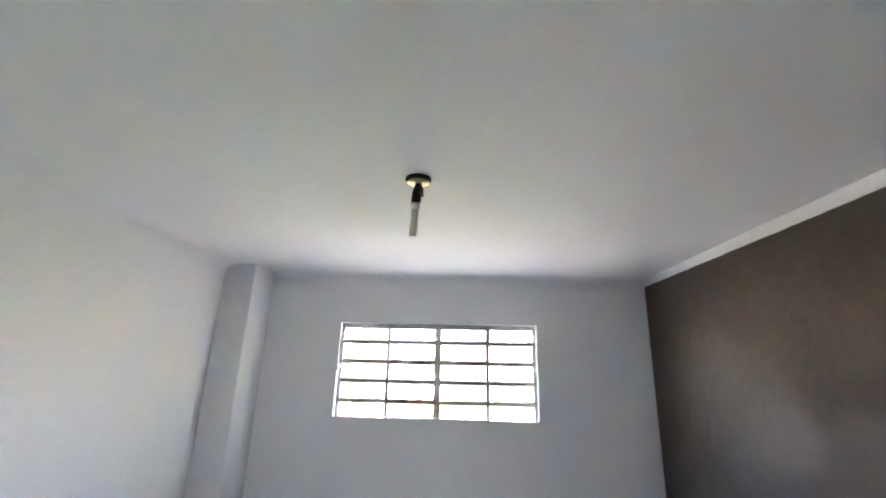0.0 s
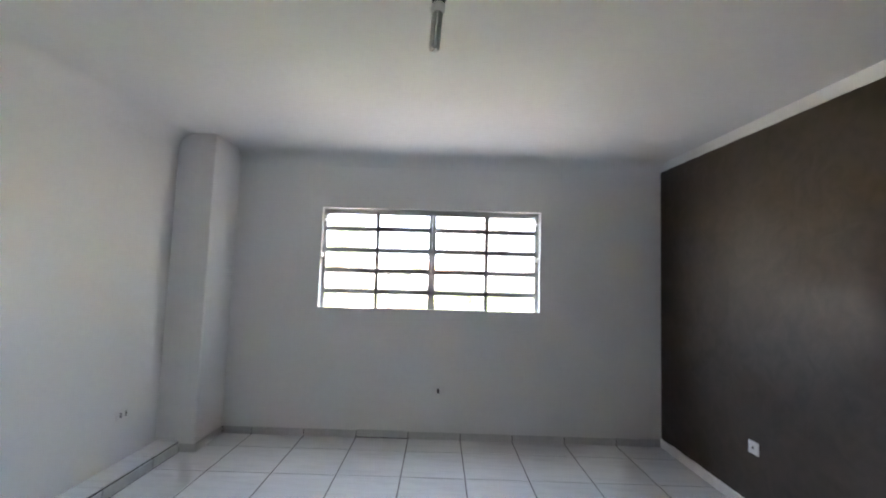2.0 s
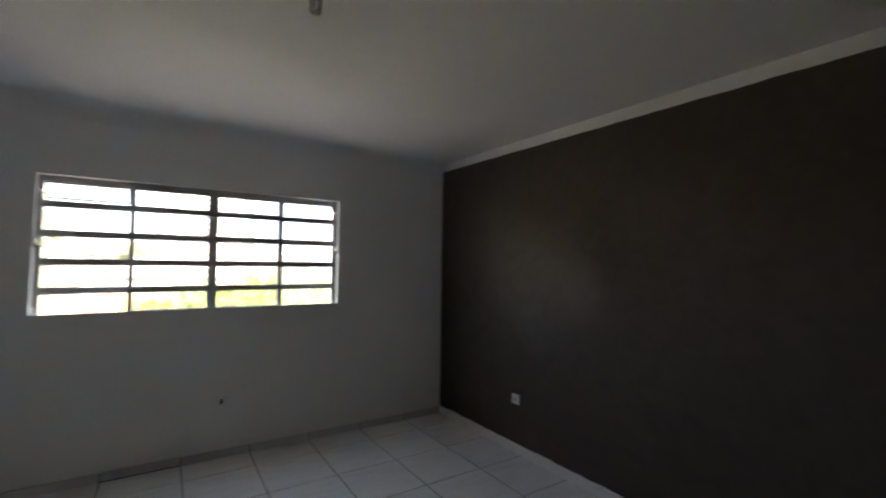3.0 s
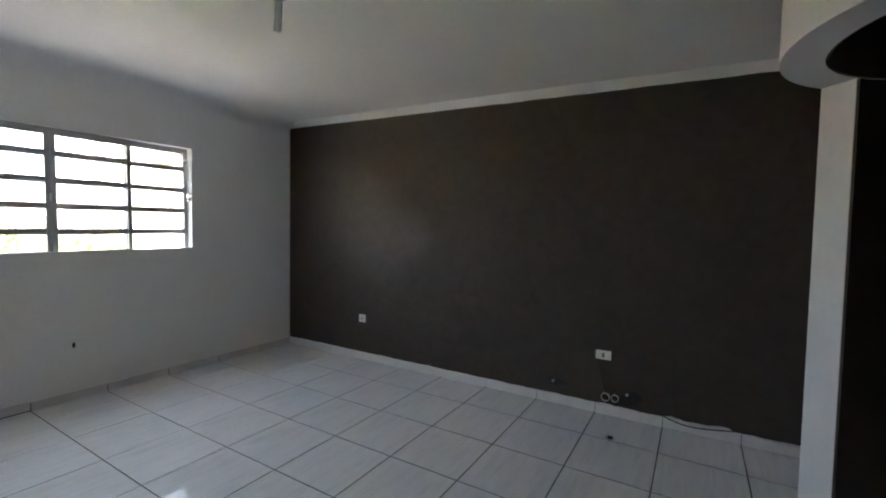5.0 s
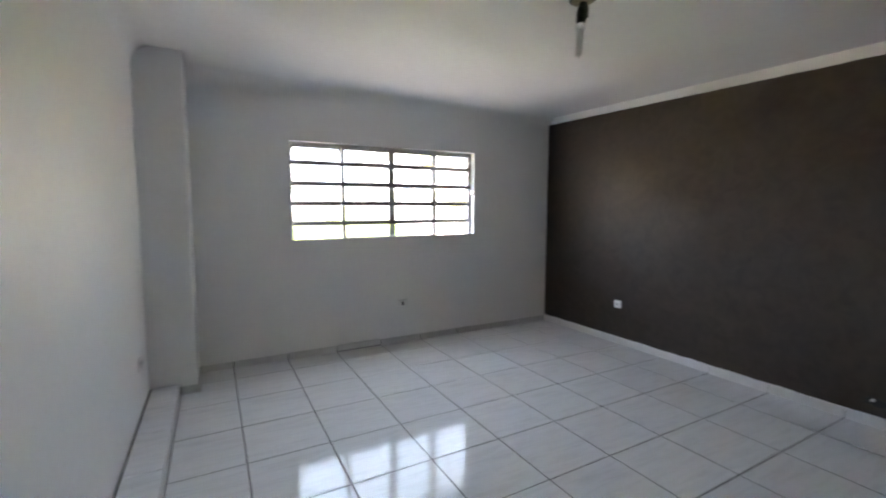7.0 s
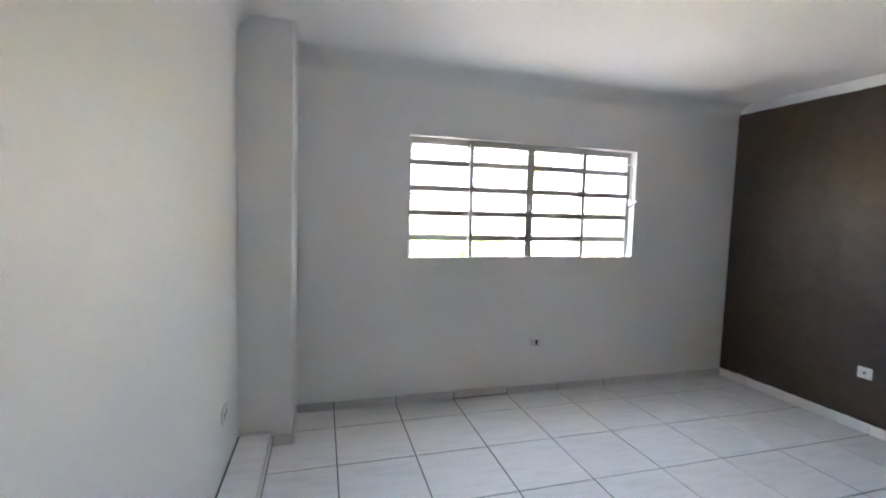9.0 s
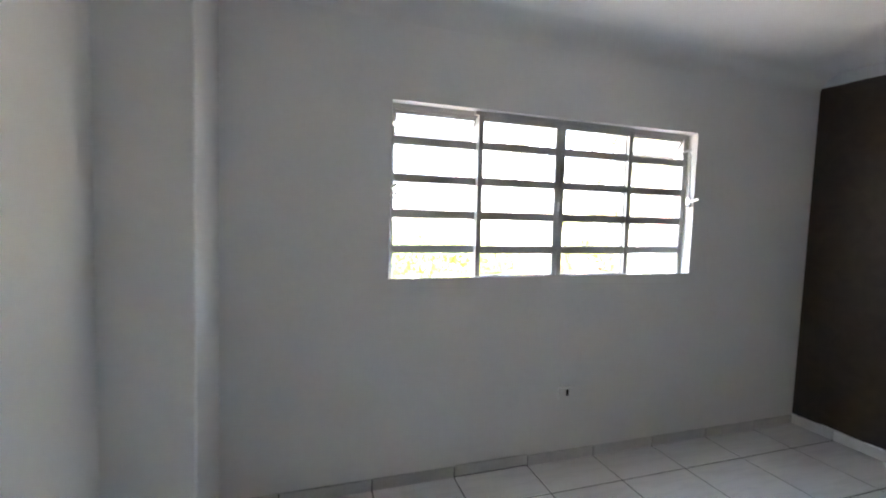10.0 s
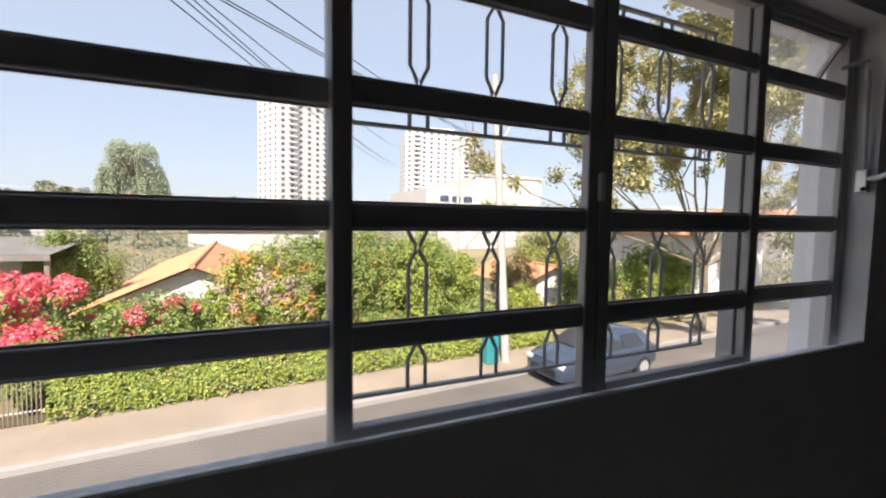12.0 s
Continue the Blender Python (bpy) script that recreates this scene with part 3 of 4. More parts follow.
grille()


# ---- fittings in the room ----
def lamp():
    at = (-2.042, -2.452, zc(-2.452))

    def hang(bm):
        """The holder hangs a little askew."""
        for v in bm.verts:
            v.co.x += 0.055 * (v.co.z - at[2])
        return bm

    g = root("ceiling_lamp", at, "bare compact fluorescent bulb hanging in a black holder from the ceiling", "lamp")
    bm = bmesh.new()
    lathe(bm, [(0.060, 0.01), (0.064, -0.004), (0.064, -0.016), (0.058, -0.020)], at, 32)
    part("ceiling_rose", bm, M_BLACK, g, smooth=True)
    bm = bmesh.new()
    lathe(bm, [(0.056, -0.018), (0.055, -0.023), (0.040, -0.026), (0.016, -0.028)], at, 32)
    part("rose_plate", bm, M_BRASS, g, "cream metal plate", True)
    bm = bmesh.new()
    lathe(bm, [(0.014, -0.024), (0.016, -0.05), (0.021, -0.054), (0.024, -0.075), (0.024, -0.118), (0.020, -0.132)], at, 20)
    part("bulb_holder", hang(bm), M_BLACK, g, smooth=True)
    bm = bmesh.new()
    tube(bm, [(at[0] + 0.012, at[1] - 0.01, at[2] - 0.024), (at[0] + 0.026, at[1] - 0.01, at[2] - 0.06), (at[0] + 0.026, at[1] - 0.008, at[2] - 0.09), (at[0] + 0.034, at[1] - 0.008, at[2] - 0.095)], 0.0075, 8)
    part("wire", hang(bm), M_BLACK, g)
    bm = bmesh.new()
    lathe(bm, [(0.018, -0.130), (0.023, -0.136), (0.024, -0.160), (0.021, -0.166)], at, 20)
    part("bulb_base", hang(bm), M_PLASTIC, g, smooth=True)
    for k in range(3):
        a = k * 2 * math.pi / 3 + 0.4
        dx, dy = math.cos(a), math.sin(a)
        px, py = -dy * 0.007, dx * 0.007
        bm = bmesh.new()
        c = (at[0] + dx * 0.011, at[1] + dy * 0.011)
        zt, zb = at[2] - 0.162, at[2] - 0.288
        tube(bm, [(c[0] + px, c[1] + py, zt), (c[0] + px, c[1] + py, zb), (c[0] + px * 0.5, c[1] + py * 0.5, zb - 0.006), (c[0] - px * 0.5, c[1] - py * 0.5, zb - 0.006), (c[0] - px, c[1] - py, zb), (c[0] - px, c[1] - py, zt)], 0.0055, 8)
        part("bulb_tube", hang(bm), M_BULB, g, smooth=True)


lamp()


def outlet(at, normal, w, h, label, insert, plate_mat=M_PLASTIC, holes=2, twin=0.0):
    """A wall outlet: rounded plate and dark insert, in the plane facing along normal."""
    g = root("power_outlet", at, label, "outlet")
    n = Vector(normal)
    a = Vector((0, 0, 1)).cross(n)
    m = Matrix.Translation(at) @ Matrix(((a.x, 0, n.x, 0), (a.y, 0, n.y, 0), (a.z, 1, n.z, 0), (0, 0, 0, 1)))
    bm = bmesh.new()
    box(bm, (-w / 2, -h / 2, 0), (w / 2, h / 2, 0.009), 0.004, 2)
    bmesh.ops.transform(bm, matrix=m, verts=bm.verts)
    part("plate", bm, plate_mat, g)
    for off in ((-twin, twin) if twin else (0.0,)):
        bm = bmesh.new()
        box(bm, (off - insert[0] / 2, -insert[1] / 2, 0.006), (off + insert[0] / 2, insert[1] / 2, 0.0105), 0.002, 1)
        bmesh.ops.transform(bm, matrix=m, verts=bm.verts)
        part("insert", bm, M_BLACK if insert[2] else M_PVC, g, "dark socket insert")
    if not insert[2]:
        for k in range(holes):
            bm = bmesh.new()
            d = (k - (holes - 1) / 2) * 0.016
            box(bm, (-0.007, d - 0.004, 0.0095), (0.007, d + 0.004, 0.0112), 0.0015, 1)
            bmesh.ops.transform(bm, matrix=m, verts=bm.verts)
            part("slot", bm, M_BLACK, g)


outlet((-0.003, -1.115, 0.422), (-1, 0, 0), 0.086, 0.080, "small white square outlet on the dark wall", (0.018, 0.022, False), holes=1)
outlet((-0.003, -3.464, 0.440), (-1, 0, 0), 0.110, 0.068, "white rectangular outlet plate on the dark wall", (0.020, 0.038, False))
outlet((-1.99, 0.0, 0.420), (0, -1, 0), 0.112, 0.072, "white outlet plate with a dark insert under the window", (0.019, 0.040, True), M_WALL)
outlet((XW, -0.80, 0.395), (1, 0, 0), 0.112, 0.070, "white outlet plate with dark slots on the white wall", (0.014, 0.036, True), M_WALL, twin=0.025)


def pipe_end(at, r, length, mat, label, hollow=True):
    g = root("pipe_stub", at, label, "pipe")
    x, y, z = at
    bm = bmesh.new()
    n = 18
    prof = [(r, 0.0), (r, length), (r * 0.84, length), (r * 0.84, 0.002)] if hollow else [(r, 0.0), (r, length * 0.8), (r * 0.7, length)]
    rings = [[bm.verts.new((x - h, y + q * math.cos(2 * math.pi * k / n), z + q * math.sin(2 * math.pi * k / n))) for k in range(n)] for q, h in prof]
    for a, b in zip(rings, rings[1:]):
        for k in range(n):
            bm.faces.new((a[k], a[(k + 1) % n], b[(k + 1) % n], b[k]))
    bm.faces.new(rings[-1])
    part("pipe", bm, mat, g, smooth=True)
    if hollow:
        bm = bmesh.new()
        tube(bm, [(x - 0.004, y, z), (x - 0.006, y, z)], r * 0.83, 18)
        part("plug", bm, M_BLACK, g)


pipe_end((-0.004, -3.489, 0.132), 0.031, 0.022, M_PVC, "open grey plastic pipe end low on the dark wall")
pipe_end((-0.004, -3.555, 0.135), 0.027, 0.020, M_PVC, "second plastic pipe end beside the first")
pipe_end((-0.004, -3.635, 0.178), 0.009, 0.024, M_PVC, "small pale pipe stub on the dark wall", False)
pipe_end((-0.004, -3.100, 0.178), 0.009, 0.030, M_PVC, "small pale pipe stub above the skirting", False)


def cable(name, pts, r, label, mat=M_WIRE):
    bm = bmesh.new()
    out = []
    P = [Vector(p) for p in pts]
    for i in range(len(P) - 1):
        a, b, c, d = P[max(i - 1, 0)], P[i], P[i + 1], P[min(i + 2, len(P) - 1)]
        for k in range(6):
            t = k / 6
            out.append(0.5 * (2 * b + (c - a) * t + (2 * a - 5 * b + 4 * c - d) * t * t + (3 * b - a - 3 * c + d) * t ** 3))
    tube(bm, out + [P[-1]], r, 6)
    return tagged(part(name, bm, mat, smooth=True), label, "cable")


cable("loose_cable", [(-0.008, -3.43, 0.405), (-0.010, -3.44, 0.34), (-0.012, -3.47, 0.24), (-0.016, -3.50, 0.14)], 0.004, "thin black cable hanging from the outlet")
cable("loose_cable", [(-0.012, -3.62, 0.15), (-0.02, -3.70, 0.085), (-0.022, -3.85, 0.086), (-0.024, -3.93, 0.066), (-0.024, -4.02, 0.052), (-0.022, -4.14, 0.060), (-0.018, -4.30, 0.085), (-0.012, -4.38, 0.09)], 0.004, "black cable drooping over the white skirting")


def dropped_cap():
    bm = bmesh.new()
    lathe(bm, [(0.017, 0.0), (0.018, 0.005), (0.012, 0.009)], (-0.369, -3.586, 0.0), 14)
    tagged(part("bottle_cap", bm, M_BLACK, smooth=True), "small black cap lying on the tiles", "cap")


dropped_cap()


def smear(y, z, w, h, seed):
    """Thick dark filler smeared round a pipe hole."""
    bm = bmesh.new()
    n = 20
    rings = []
    for x, q in ((-0.0028, 1.06), (-0.0065, 1.0)):
        rr2 = random.Random(seed)
        rings.append([bm.verts.new((x, y + w * q * math.cos(2 * math.pi * k / n) * (1 + rr2.uniform(-0.35, 0.35)), z + h * q * math.sin(2 * math.pi * k / n) * (1 + rr2.uniform(-0.35, 0.35)))) for k in range(n)])
    for k in range(n):
        bm.faces.new((rings[0][k], rings[0][(k + 1) % n], rings[1][(k + 1) % n], rings[1][k]))
    bm.faces.new(rings[1])
    tagged(part("wall_patch", bm, M_BLACK), "black filler smeared on the dark wall", "wall patch", kind="structure")


smear(-3.125, 0.165, 0.065, 0.030, 1)
smear(-3.590, 0.125, 0.080, 0.040, 2)
smear(-3.67, 0.160, 0.055, 0.045, 3)

# ---- the street outside, about three metres below ----
GZ = -3.1


def kerb_y(x):
    return 9.63 + 0.09 * x


def strip(name, d0, d1, z0, z1, mat, label, category, x0=-70, x1=110):
    """A long strip along the street between two distances from the kerb line."""
    bm = bmesh.new()
    box(bm, (x0, d0, z0), (x1, d1, z1))
    for v in bm.verts:
        v.co.y += kerb_y(v.co.x)
    return tagged(part(name, bm, mat), label, category, kind="structure")


def ground_z(r):
    """The land is level round the house and climbs gently towards the horizon."""
    return GZ + 0.052 * max(0.0, min(r, 640.0) - 48.0)


def ground():
    bm = bmesh.new()
    radii = (0.5, 20, 48, 80, 120, 180, 260, 400, 640, 1200, 2500)
    rings = [[bm.verts.new((-2.7 + r * math.sin(2 * math.pi * k / 72), r * math.cos(2 * math.pi * k / 72), ground_z(r))) for k in range(72)] for r in radii]
    bm.faces.new(rings[0])
    for a, b in zip(rings, rings[1:]):
        for k in range(72):
            bm.faces.new((a[k], a[(k + 1) % 72], b[(k + 1) % 72], b[k]))
    tagged(part("ground", bm, M_EARTH, smooth=True), "dry earth and grass reaching to the horizon", "ground", kind="structure")


ground()
strip("road", -7.2, -0.18, GZ - 0.05, GZ + 0.01, M_ASPH, "grey worn asphalt street", "road")
strip("kerb", -0.18, 0.0, GZ - 0.05, GZ + 0.125, M_KERB, "white painted concrete kerb", "kerb")
strip("pavement", 0.0, 1.85, GZ - 0.05, GZ + 0.12, M_PAVE, "dusty pale concrete pavement", "pavement")
strip("pavement_near", -9.2, -7.2, GZ - 0.05, GZ + 0.12, M_PAVE, "pavement on the near side of the street", "pavement")

rng = np.random.default_rng(11)


def low_hedge():
    n = 34000
    x = rng.uniform(-6.8, 7.5, n)
    d = rng.uniform(0, 1, n)
    ang = d * math.pi
    top = 0.72 + 0.10 * np.sin(x * 1.7) + 0.06 * np.sin(x * 5.3)
    y = kerb_y(x) + 2.32 - np.cos(ang) * 0.62 + rng.normal(0, 0.05, n)
    z = GZ + 0.12 + np.sin(ang) ** 0.6 * top * rng.uniform(0.75, 1.08, n)
    nr = np.stack([np.zeros(n), -np.cos(ang), np.sin(ang) + 0.3], 1)
    p = np.stack([x, y, z], 1)
    thin = np.sin(x * 3.1 + 1.3 * np.sin(z * 6.0)) * np.sin(x * 7.7 + z * 9.0) + rng.normal(0, 0.55, n)
    tint = rng.random(n) + 0.25 * np.sin(x * 2.3) * np.sin(z * 5.0)
    for keep, leaf, label in (((thin > -0.75) & (tint < 0.66), L_LIME, "low bright green hedge along the pavement"), ((thin > -0.75) & (tint >= 0.66) & (tint < 1.03), L_GREEN, "darker leaves in the low hedge"),
                              ((thin > -0.75) & (tint >= 1.03), L_DRY, "reddish dry leaves on the low hedge")):
        tagged(leaf_mesh("hedge", p[keep], nr[keep], 0.048, leaf, rng=rng), label, "hedge", kind="stuff")
    bm = bmesh.new()
    m = 60
    rows = []
    for i in range(m + 1):
        xx = -6.7 + 14.1 * i / m
        rows.append([bm.verts.new((xx, kerb_y(xx) + 2.32 + o, GZ + zz)) for o, zz in ((-0.5, 0), (-0.42, 0.42), (0, 0.58), (0.42, 0.42), (0.5, 0))])
    for a, b in zip(rows, rows[1:]):
        for k in range(4):
            bm.faces.new((a[k], a[k + 1], b[k + 1], b[k]))
    tagged(part("hedge_core", bm, M_TREELINE), "dark inner twigs of the low hedge", "hedge", kind="stuff")


low_hedge()


def shrub(name, at, radii, leaves, mats, label, category="shrub", size=0.10, blobs=40, base=None):
    """A loose shrub: several woody stems and a crown of leaf clumps; mats: (leaf material, share, name)."""
    x, y, z = at
    g = root(name, (x, y, base if base is not None else GZ), label, category)
    bm = bmesh.new()
    rr = random.Random(int(abs(x * 31 + y * 17)))
    z0 = base if base is not None else GZ
    for k in range(6):
        a = rr.uniform(0, 6.3)
        tx, ty = x + math.cos(a) * radii[0] * 0.6, y + math.sin(a) * radii[1] * 0.6
        tube(bm, [(x + math.cos(a) * 0.15, y + math.sin(a) * 0.15, z0 - 0.05), ((x * 2 + tx) / 3, (y * 2 + ty) / 3, z0 + (z - z0) * 0.5), (tx, ty, z + radii[2] * 0.3)], [0.06, 0.045, 0.015], 6)
    part("stems", bm, M_BARK, g)
    for mat, share, nm in mats:
        p, nr = clumps(rng, int(leaves * share * 1.9), at, radii, blobs * 2 if nm == "crown" or mat is not L_PINK else blobs, 0.14 if nm == "crown" else 0.10, 0.42 if nm == "crown" else 0.32)
        keep = p[:, 2] > z0 + 0.05
        nr[:, 2] += 0.6
        leaf_mesh(nm, p[keep], nr[keep], size * 0.62, mat, g, rng=rng)


G1 = [(L_GREEN, 1.0, "crown")]
shrub("bougainvillea", (-8.4, 13.6, -1.3), (2.4, 1.2, 1.45), 10000, [(L_GREEN, 0.5, "crown"), (L_PINK, 0.85, "blossom")], "bougainvillea covered in magenta blossom", "shrub", 0.09)
shrub("bougainvillea", (-5.2, 13.4, -1.65), (1.6, 0.9, 1.0), 8000, [(L_GREEN, 0.7, "crown"), (L_PINK, 0.30, "blossom")], "green bougainvillea with a few magenta blossoms", "shrub", 0.085)
shrub("bougainvillea", (-2.5, 14.0, -1.0), (1.8, 1.1, 1.85), 11000, [(L_GREEN, 0.45, "crown"), (L_LIME, 0.45, "crown"), (L_ORANGE, 0.13, "blossom"), (L_LILAC, 0.14, "blossom")], "tall shrub with orange and lilac blossom", "shrub", 0.085)
shrub("shrub", (0.2, 14.2, -0.9), (2.0, 1.2, 2.15), 12000, [(L_GREEN, 0.85, "crown"), (L_ORANGE, 0.05, "blossom")], "dense dark green garden shrub", "shrub", 0.09)
shrub("shrub", (2.7, 14.3, -0.95), (2.0, 1.3, 2.2), 12000, [(L_GREEN, 0.75, "crown"), (L_LIME, 0.3, "crown")], "broad green garden shrub", "shrub", 0.09)
shrub("shrub", (4.9, 15.2, -1.3), (1.5, 1.2, 1.65), 8000, [(L_LIME, 0.8, "crown"), (L_GREEN, 0.3, "crown")], "yellow-green shrub behind the pole", "shrub", 0.09)
shrub("shrub", (-9.6, 21.0, -0.7), (2.2, 1.6, 1.8), 9000, G1, "green shrub beside the tiled house", "shrub", 0.10)
shrub("shrub", (-0.4, 17.8, -0.6), (2.6, 1.5, 2.0), 9000, G1, "green shrub deeper in the garden", "shrub", 0.11)
shrub("shrub", (7.6, 14.2, -2.0), (1.6, 1.1, 1.0), 6000, [(L_LIME, 0.9, "crown")], "light green shrub behind the parked car", "shrub", 0.09)
shrub("shrub", (11.5, 14.4, -1.5), (2.6, 1.2, 1.7), 11000, [(L_LIME, 0.5, "crown"), (L_GREEN, 0.5, "crown"), (L_YELLOW, 0.2, "crown")], "light green shrub beyond the parked car", "shrub", 0.10)
shrub("shrub", (16.8, 15.2, -1.0), (3.2, 1.4, 2.0), 12000, [(L_GREEN, 0.6, "crown"), (L_LIME, 0.5, "crown")], "green shrub farther along the street", "shrub", 0.11)


shrub("shrub", (-4.4, 16.0, -2.0), (1.5, 0.8, 0.95), 6000, [(L_GREEN, 0.6, "crown"), (L_LIME, 0.5, "crown")], "green shrub before the gable wall", "shrub", 0.085)
shrub("shrub", (8.4, 16.2, -1.4), (1.5, 1.0, 1.7), 8000, [(L_DRY, 0.7, "crown"), (L_OLIVE, 0.4, "crown")], "half-dry brownish shrub beside the garden", "shrub", 0.09)
shrub("garden_tree", (6.2, 22.0, -0.8), (2.2, 1.6, 2.0), 8000, [(L_GREEN, 0.6, "crown"), (L_LIME, 0.5, "crown")], "leafy green tree behind the garden", "tree", 0.11)
shrub("garden_tree", (2.2, 24.0, -0.6), (3.0, 1.8, 2.0), 9000, [(L_GREEN, 0.9, "crown")], "broad green tree behind the garden", "tree", 0.12)
shrub("garden_tree", (15.8, 24.0, -0.6), (2.6, 1.8, 2.3), 8000, [(L_OLIVE, 0.6, "crown"), (L_LIME, 0.4, "crown")], "olive-green tree behind the low house", "tree", 0.12)
fr = random.Random(3)
for k in range(9):
    fx = -7.2 + 1.65 * k + fr.uniform(-0.3, 0.3)
    shrub("shrub", (fx, kerb_y(fx) + 3.0 + fr.uniform(-0.1, 0.3), -2.25 + fr.uniform(-0.15, 0.15)), (1.15, 0.75, 0.80 + fr.uniform(-0.1, 0.15)), 4200,
          [(L_GREEN, 0.9, "crown"), (L_ORANGE if 2 < k < 6 else L_LIME, 0.05 if 2 < k < 6 else 0.12, "blossom")], "green shrub close behind the low hedge", "shrub", 0.085, 24)
shrub("bougainvillea", (-6.7, 15.2, -1.95), (1.2, 0.9, 0.95), 6000, [(L_LIME, 0.9, "crown")], "light green shrub between the blossoms and the roof", "shrub", 0.08)
shrub("bougainvillea", (-2.1, 13.2, -1.2), (1.5, 0.8, 1.3), 7000, [(L_GREEN, 0.4, "crown"), (L_LIME, 0.45, "crown"), (L_ORANGE, 0.16, "blossom"), (L_LILAC, 0.22, "blossom")], "shrub thick with orange and lilac blossom", "shrub", 0.08)


def gable_house(at, w, depth, eave, ridge, label, turn=0.0):
    """White walls, a tiled gable roof whose ridge runs away from the street, one window."""
    x, y = at
    g = root("house", (x, y, GZ), label, "house")
    g.rotation_euler = (0, 0, turn)
    bm = bmesh.new()
    hw = w / 2
    pts = [(-hw, GZ), (hw, GZ), (hw, eave), (0, ridge), (-hw, eave)]
    f = [bm.verts.new((x + px, y, pz)) for px, pz in pts]
    b = [bm.verts.new((x + px, y + depth, pz)) for px, pz in pts]
    bm.faces.new(f)
    bm.faces.new(b[::-1])
    for i in range(5):
        bm.faces.new((f[i], b[i], b[(i + 1) % 5], f[(i + 1) % 5]))
    part("wall", bm, M_GABLE, g)
    pitch = math.atan2(ridge - eave, hw)
    for s in (-1, 1):
        bm = bmesh.new()
        over = 0.45
        L = (hw + over) / math.cos(pitch)
        n = 22
        for k in range(n):   # courses of barrel tiles
            y0, y1 = y - 0.4 + (depth + 0.8) * k / n, y - 0.4 + (depth + 0.8) * (k + 1) / n
            prev = None
            for j in range(7):
                t = j / 6
                yy, lift = y0 + (y1 - y0) * t, 0.05 * math.sin(t * math.pi)
                a = bm.verts.new((x + s * 0.0, yy, ridge + 0.10 + lift))
                c = bm.verts.new((x + s * (hw + over), yy, ridge + 0.10 - L * math.sin(pitch) + lift))
                if prev:
                    bm.faces.new((prev[0], a, c, prev[1]))
                prev = (a, c)
        part("roof", bm, M_ROOF, g, "terracotta barrel-tile slope", True)
    bm = bmesh.new()
    tube(bm, [(x, y - 0.4, ridge + 0.13), (x, y + depth + 0.4, ridge + 0.13)], 0.11, 8)
    part("ridge", bm, M_ROOF, g)
    solid("window", (x - 0.55, y - 0.02, eave - 1.3), (x + 0.55, y + 0.03, eave - 0.3), M_WIN, g)


gable_house((-4.92, 17.9), 6.4, 18.0, -1.85, -0.46, "white house with a terracotta tiled gable roof", radians(2))
gable_house((13.3, 19.5), 4.0, 6.0, -1.9, -1.05, "low house with a red-orange tiled roof", 0.0)
gable_house((24.0, 15.8), 6.0, 9.0, 1.1, 2.35, "house with an orange tiled roof along the street", 0.0)


def carport(at, w, d, h, label):
    """Flat grey corrugated sheet roof on posts, open in front."""
    x, y, z = at
    g = root("carport", at, label, "carport")
    bm = bmesh.new()
    n = 60
    for up in (0.0, 0.03):
        prev = None
        for k in range(n + 1):
            xx, zz = x - w / 2 + w * k / n, z + h + up + 0.025 * math.cos(k * math.pi)
            p = (bm.verts.new((xx, y - 0.3, zz)), bm.verts.new((xx, y + d, zz + 0.45)))
            if prev:
                bm.faces.new((prev[0], p[0], p[1], prev[1]))
            prev = p
    part("roof", bm, M_SHEET, g, "grey corrugated sheet roof")
    solid("back_wall", (x - w / 2, y + d - 0.15, z), (x + w / 2, y + d, z + h + 0.38), M_RENDER, g)
    solid("fascia", (x - w / 2, y - 0.34, z + h - 0.16), (x + w / 2, y - 0.30, z + h + 0.03), M_SHEET, g)
    for k in range(5):
        xx = x - w / 2 + 0.15 + (w - 0.3) * k / 4
        solid("post", (xx - 0.07, y - 0.2, z), (xx + 0.07, y - 0.06, z + h), M_BARK, g)


carport((-12.3, 18.4, GZ), 6.2, 4.2, 3.15, "open carport with a grey corrugated roof")


def white_block():
    g = root("warehouse", (33, 66, GZ), "large plain white building with a flat roof", "building")
    solid("wall", (33.0, 66, GZ), (47.0, 88, 10.0), M_RENDER, g)
    solid("parapet", (32.8, 65.8, 10.0), (47.2, 66.2, 10.5), M_RENDER, g)
    solid("side_wing", (24.0, 67, GZ), (33.0, 88, 7.6), M_RENDER, g)
    solid("annex", (21.5, 56, GZ), (40, 66, 4.6), M_RENDER, g)
    solid("window", (29.4, 55.95, 0.1), (30.4, 56.02, 1.0), M_WIN, g)


white_block()
for k in range(3):
    at = (19.0 + k * 1.95, 57.2, 4.6)
    bm = bmesh.new()
    lathe(bm, [(0.58, 0.0), (0.66, 0.2), (0.68, 0.85), (0.5, 1.02), (0.2, 1.08)], (at[0] + 4, at[1], at[2]), 16)
    tagged(part("water_tank", bm, M_TANK, smooth=True), "dark blue round water tank on the roof", "water tank", "tanks on the white building")


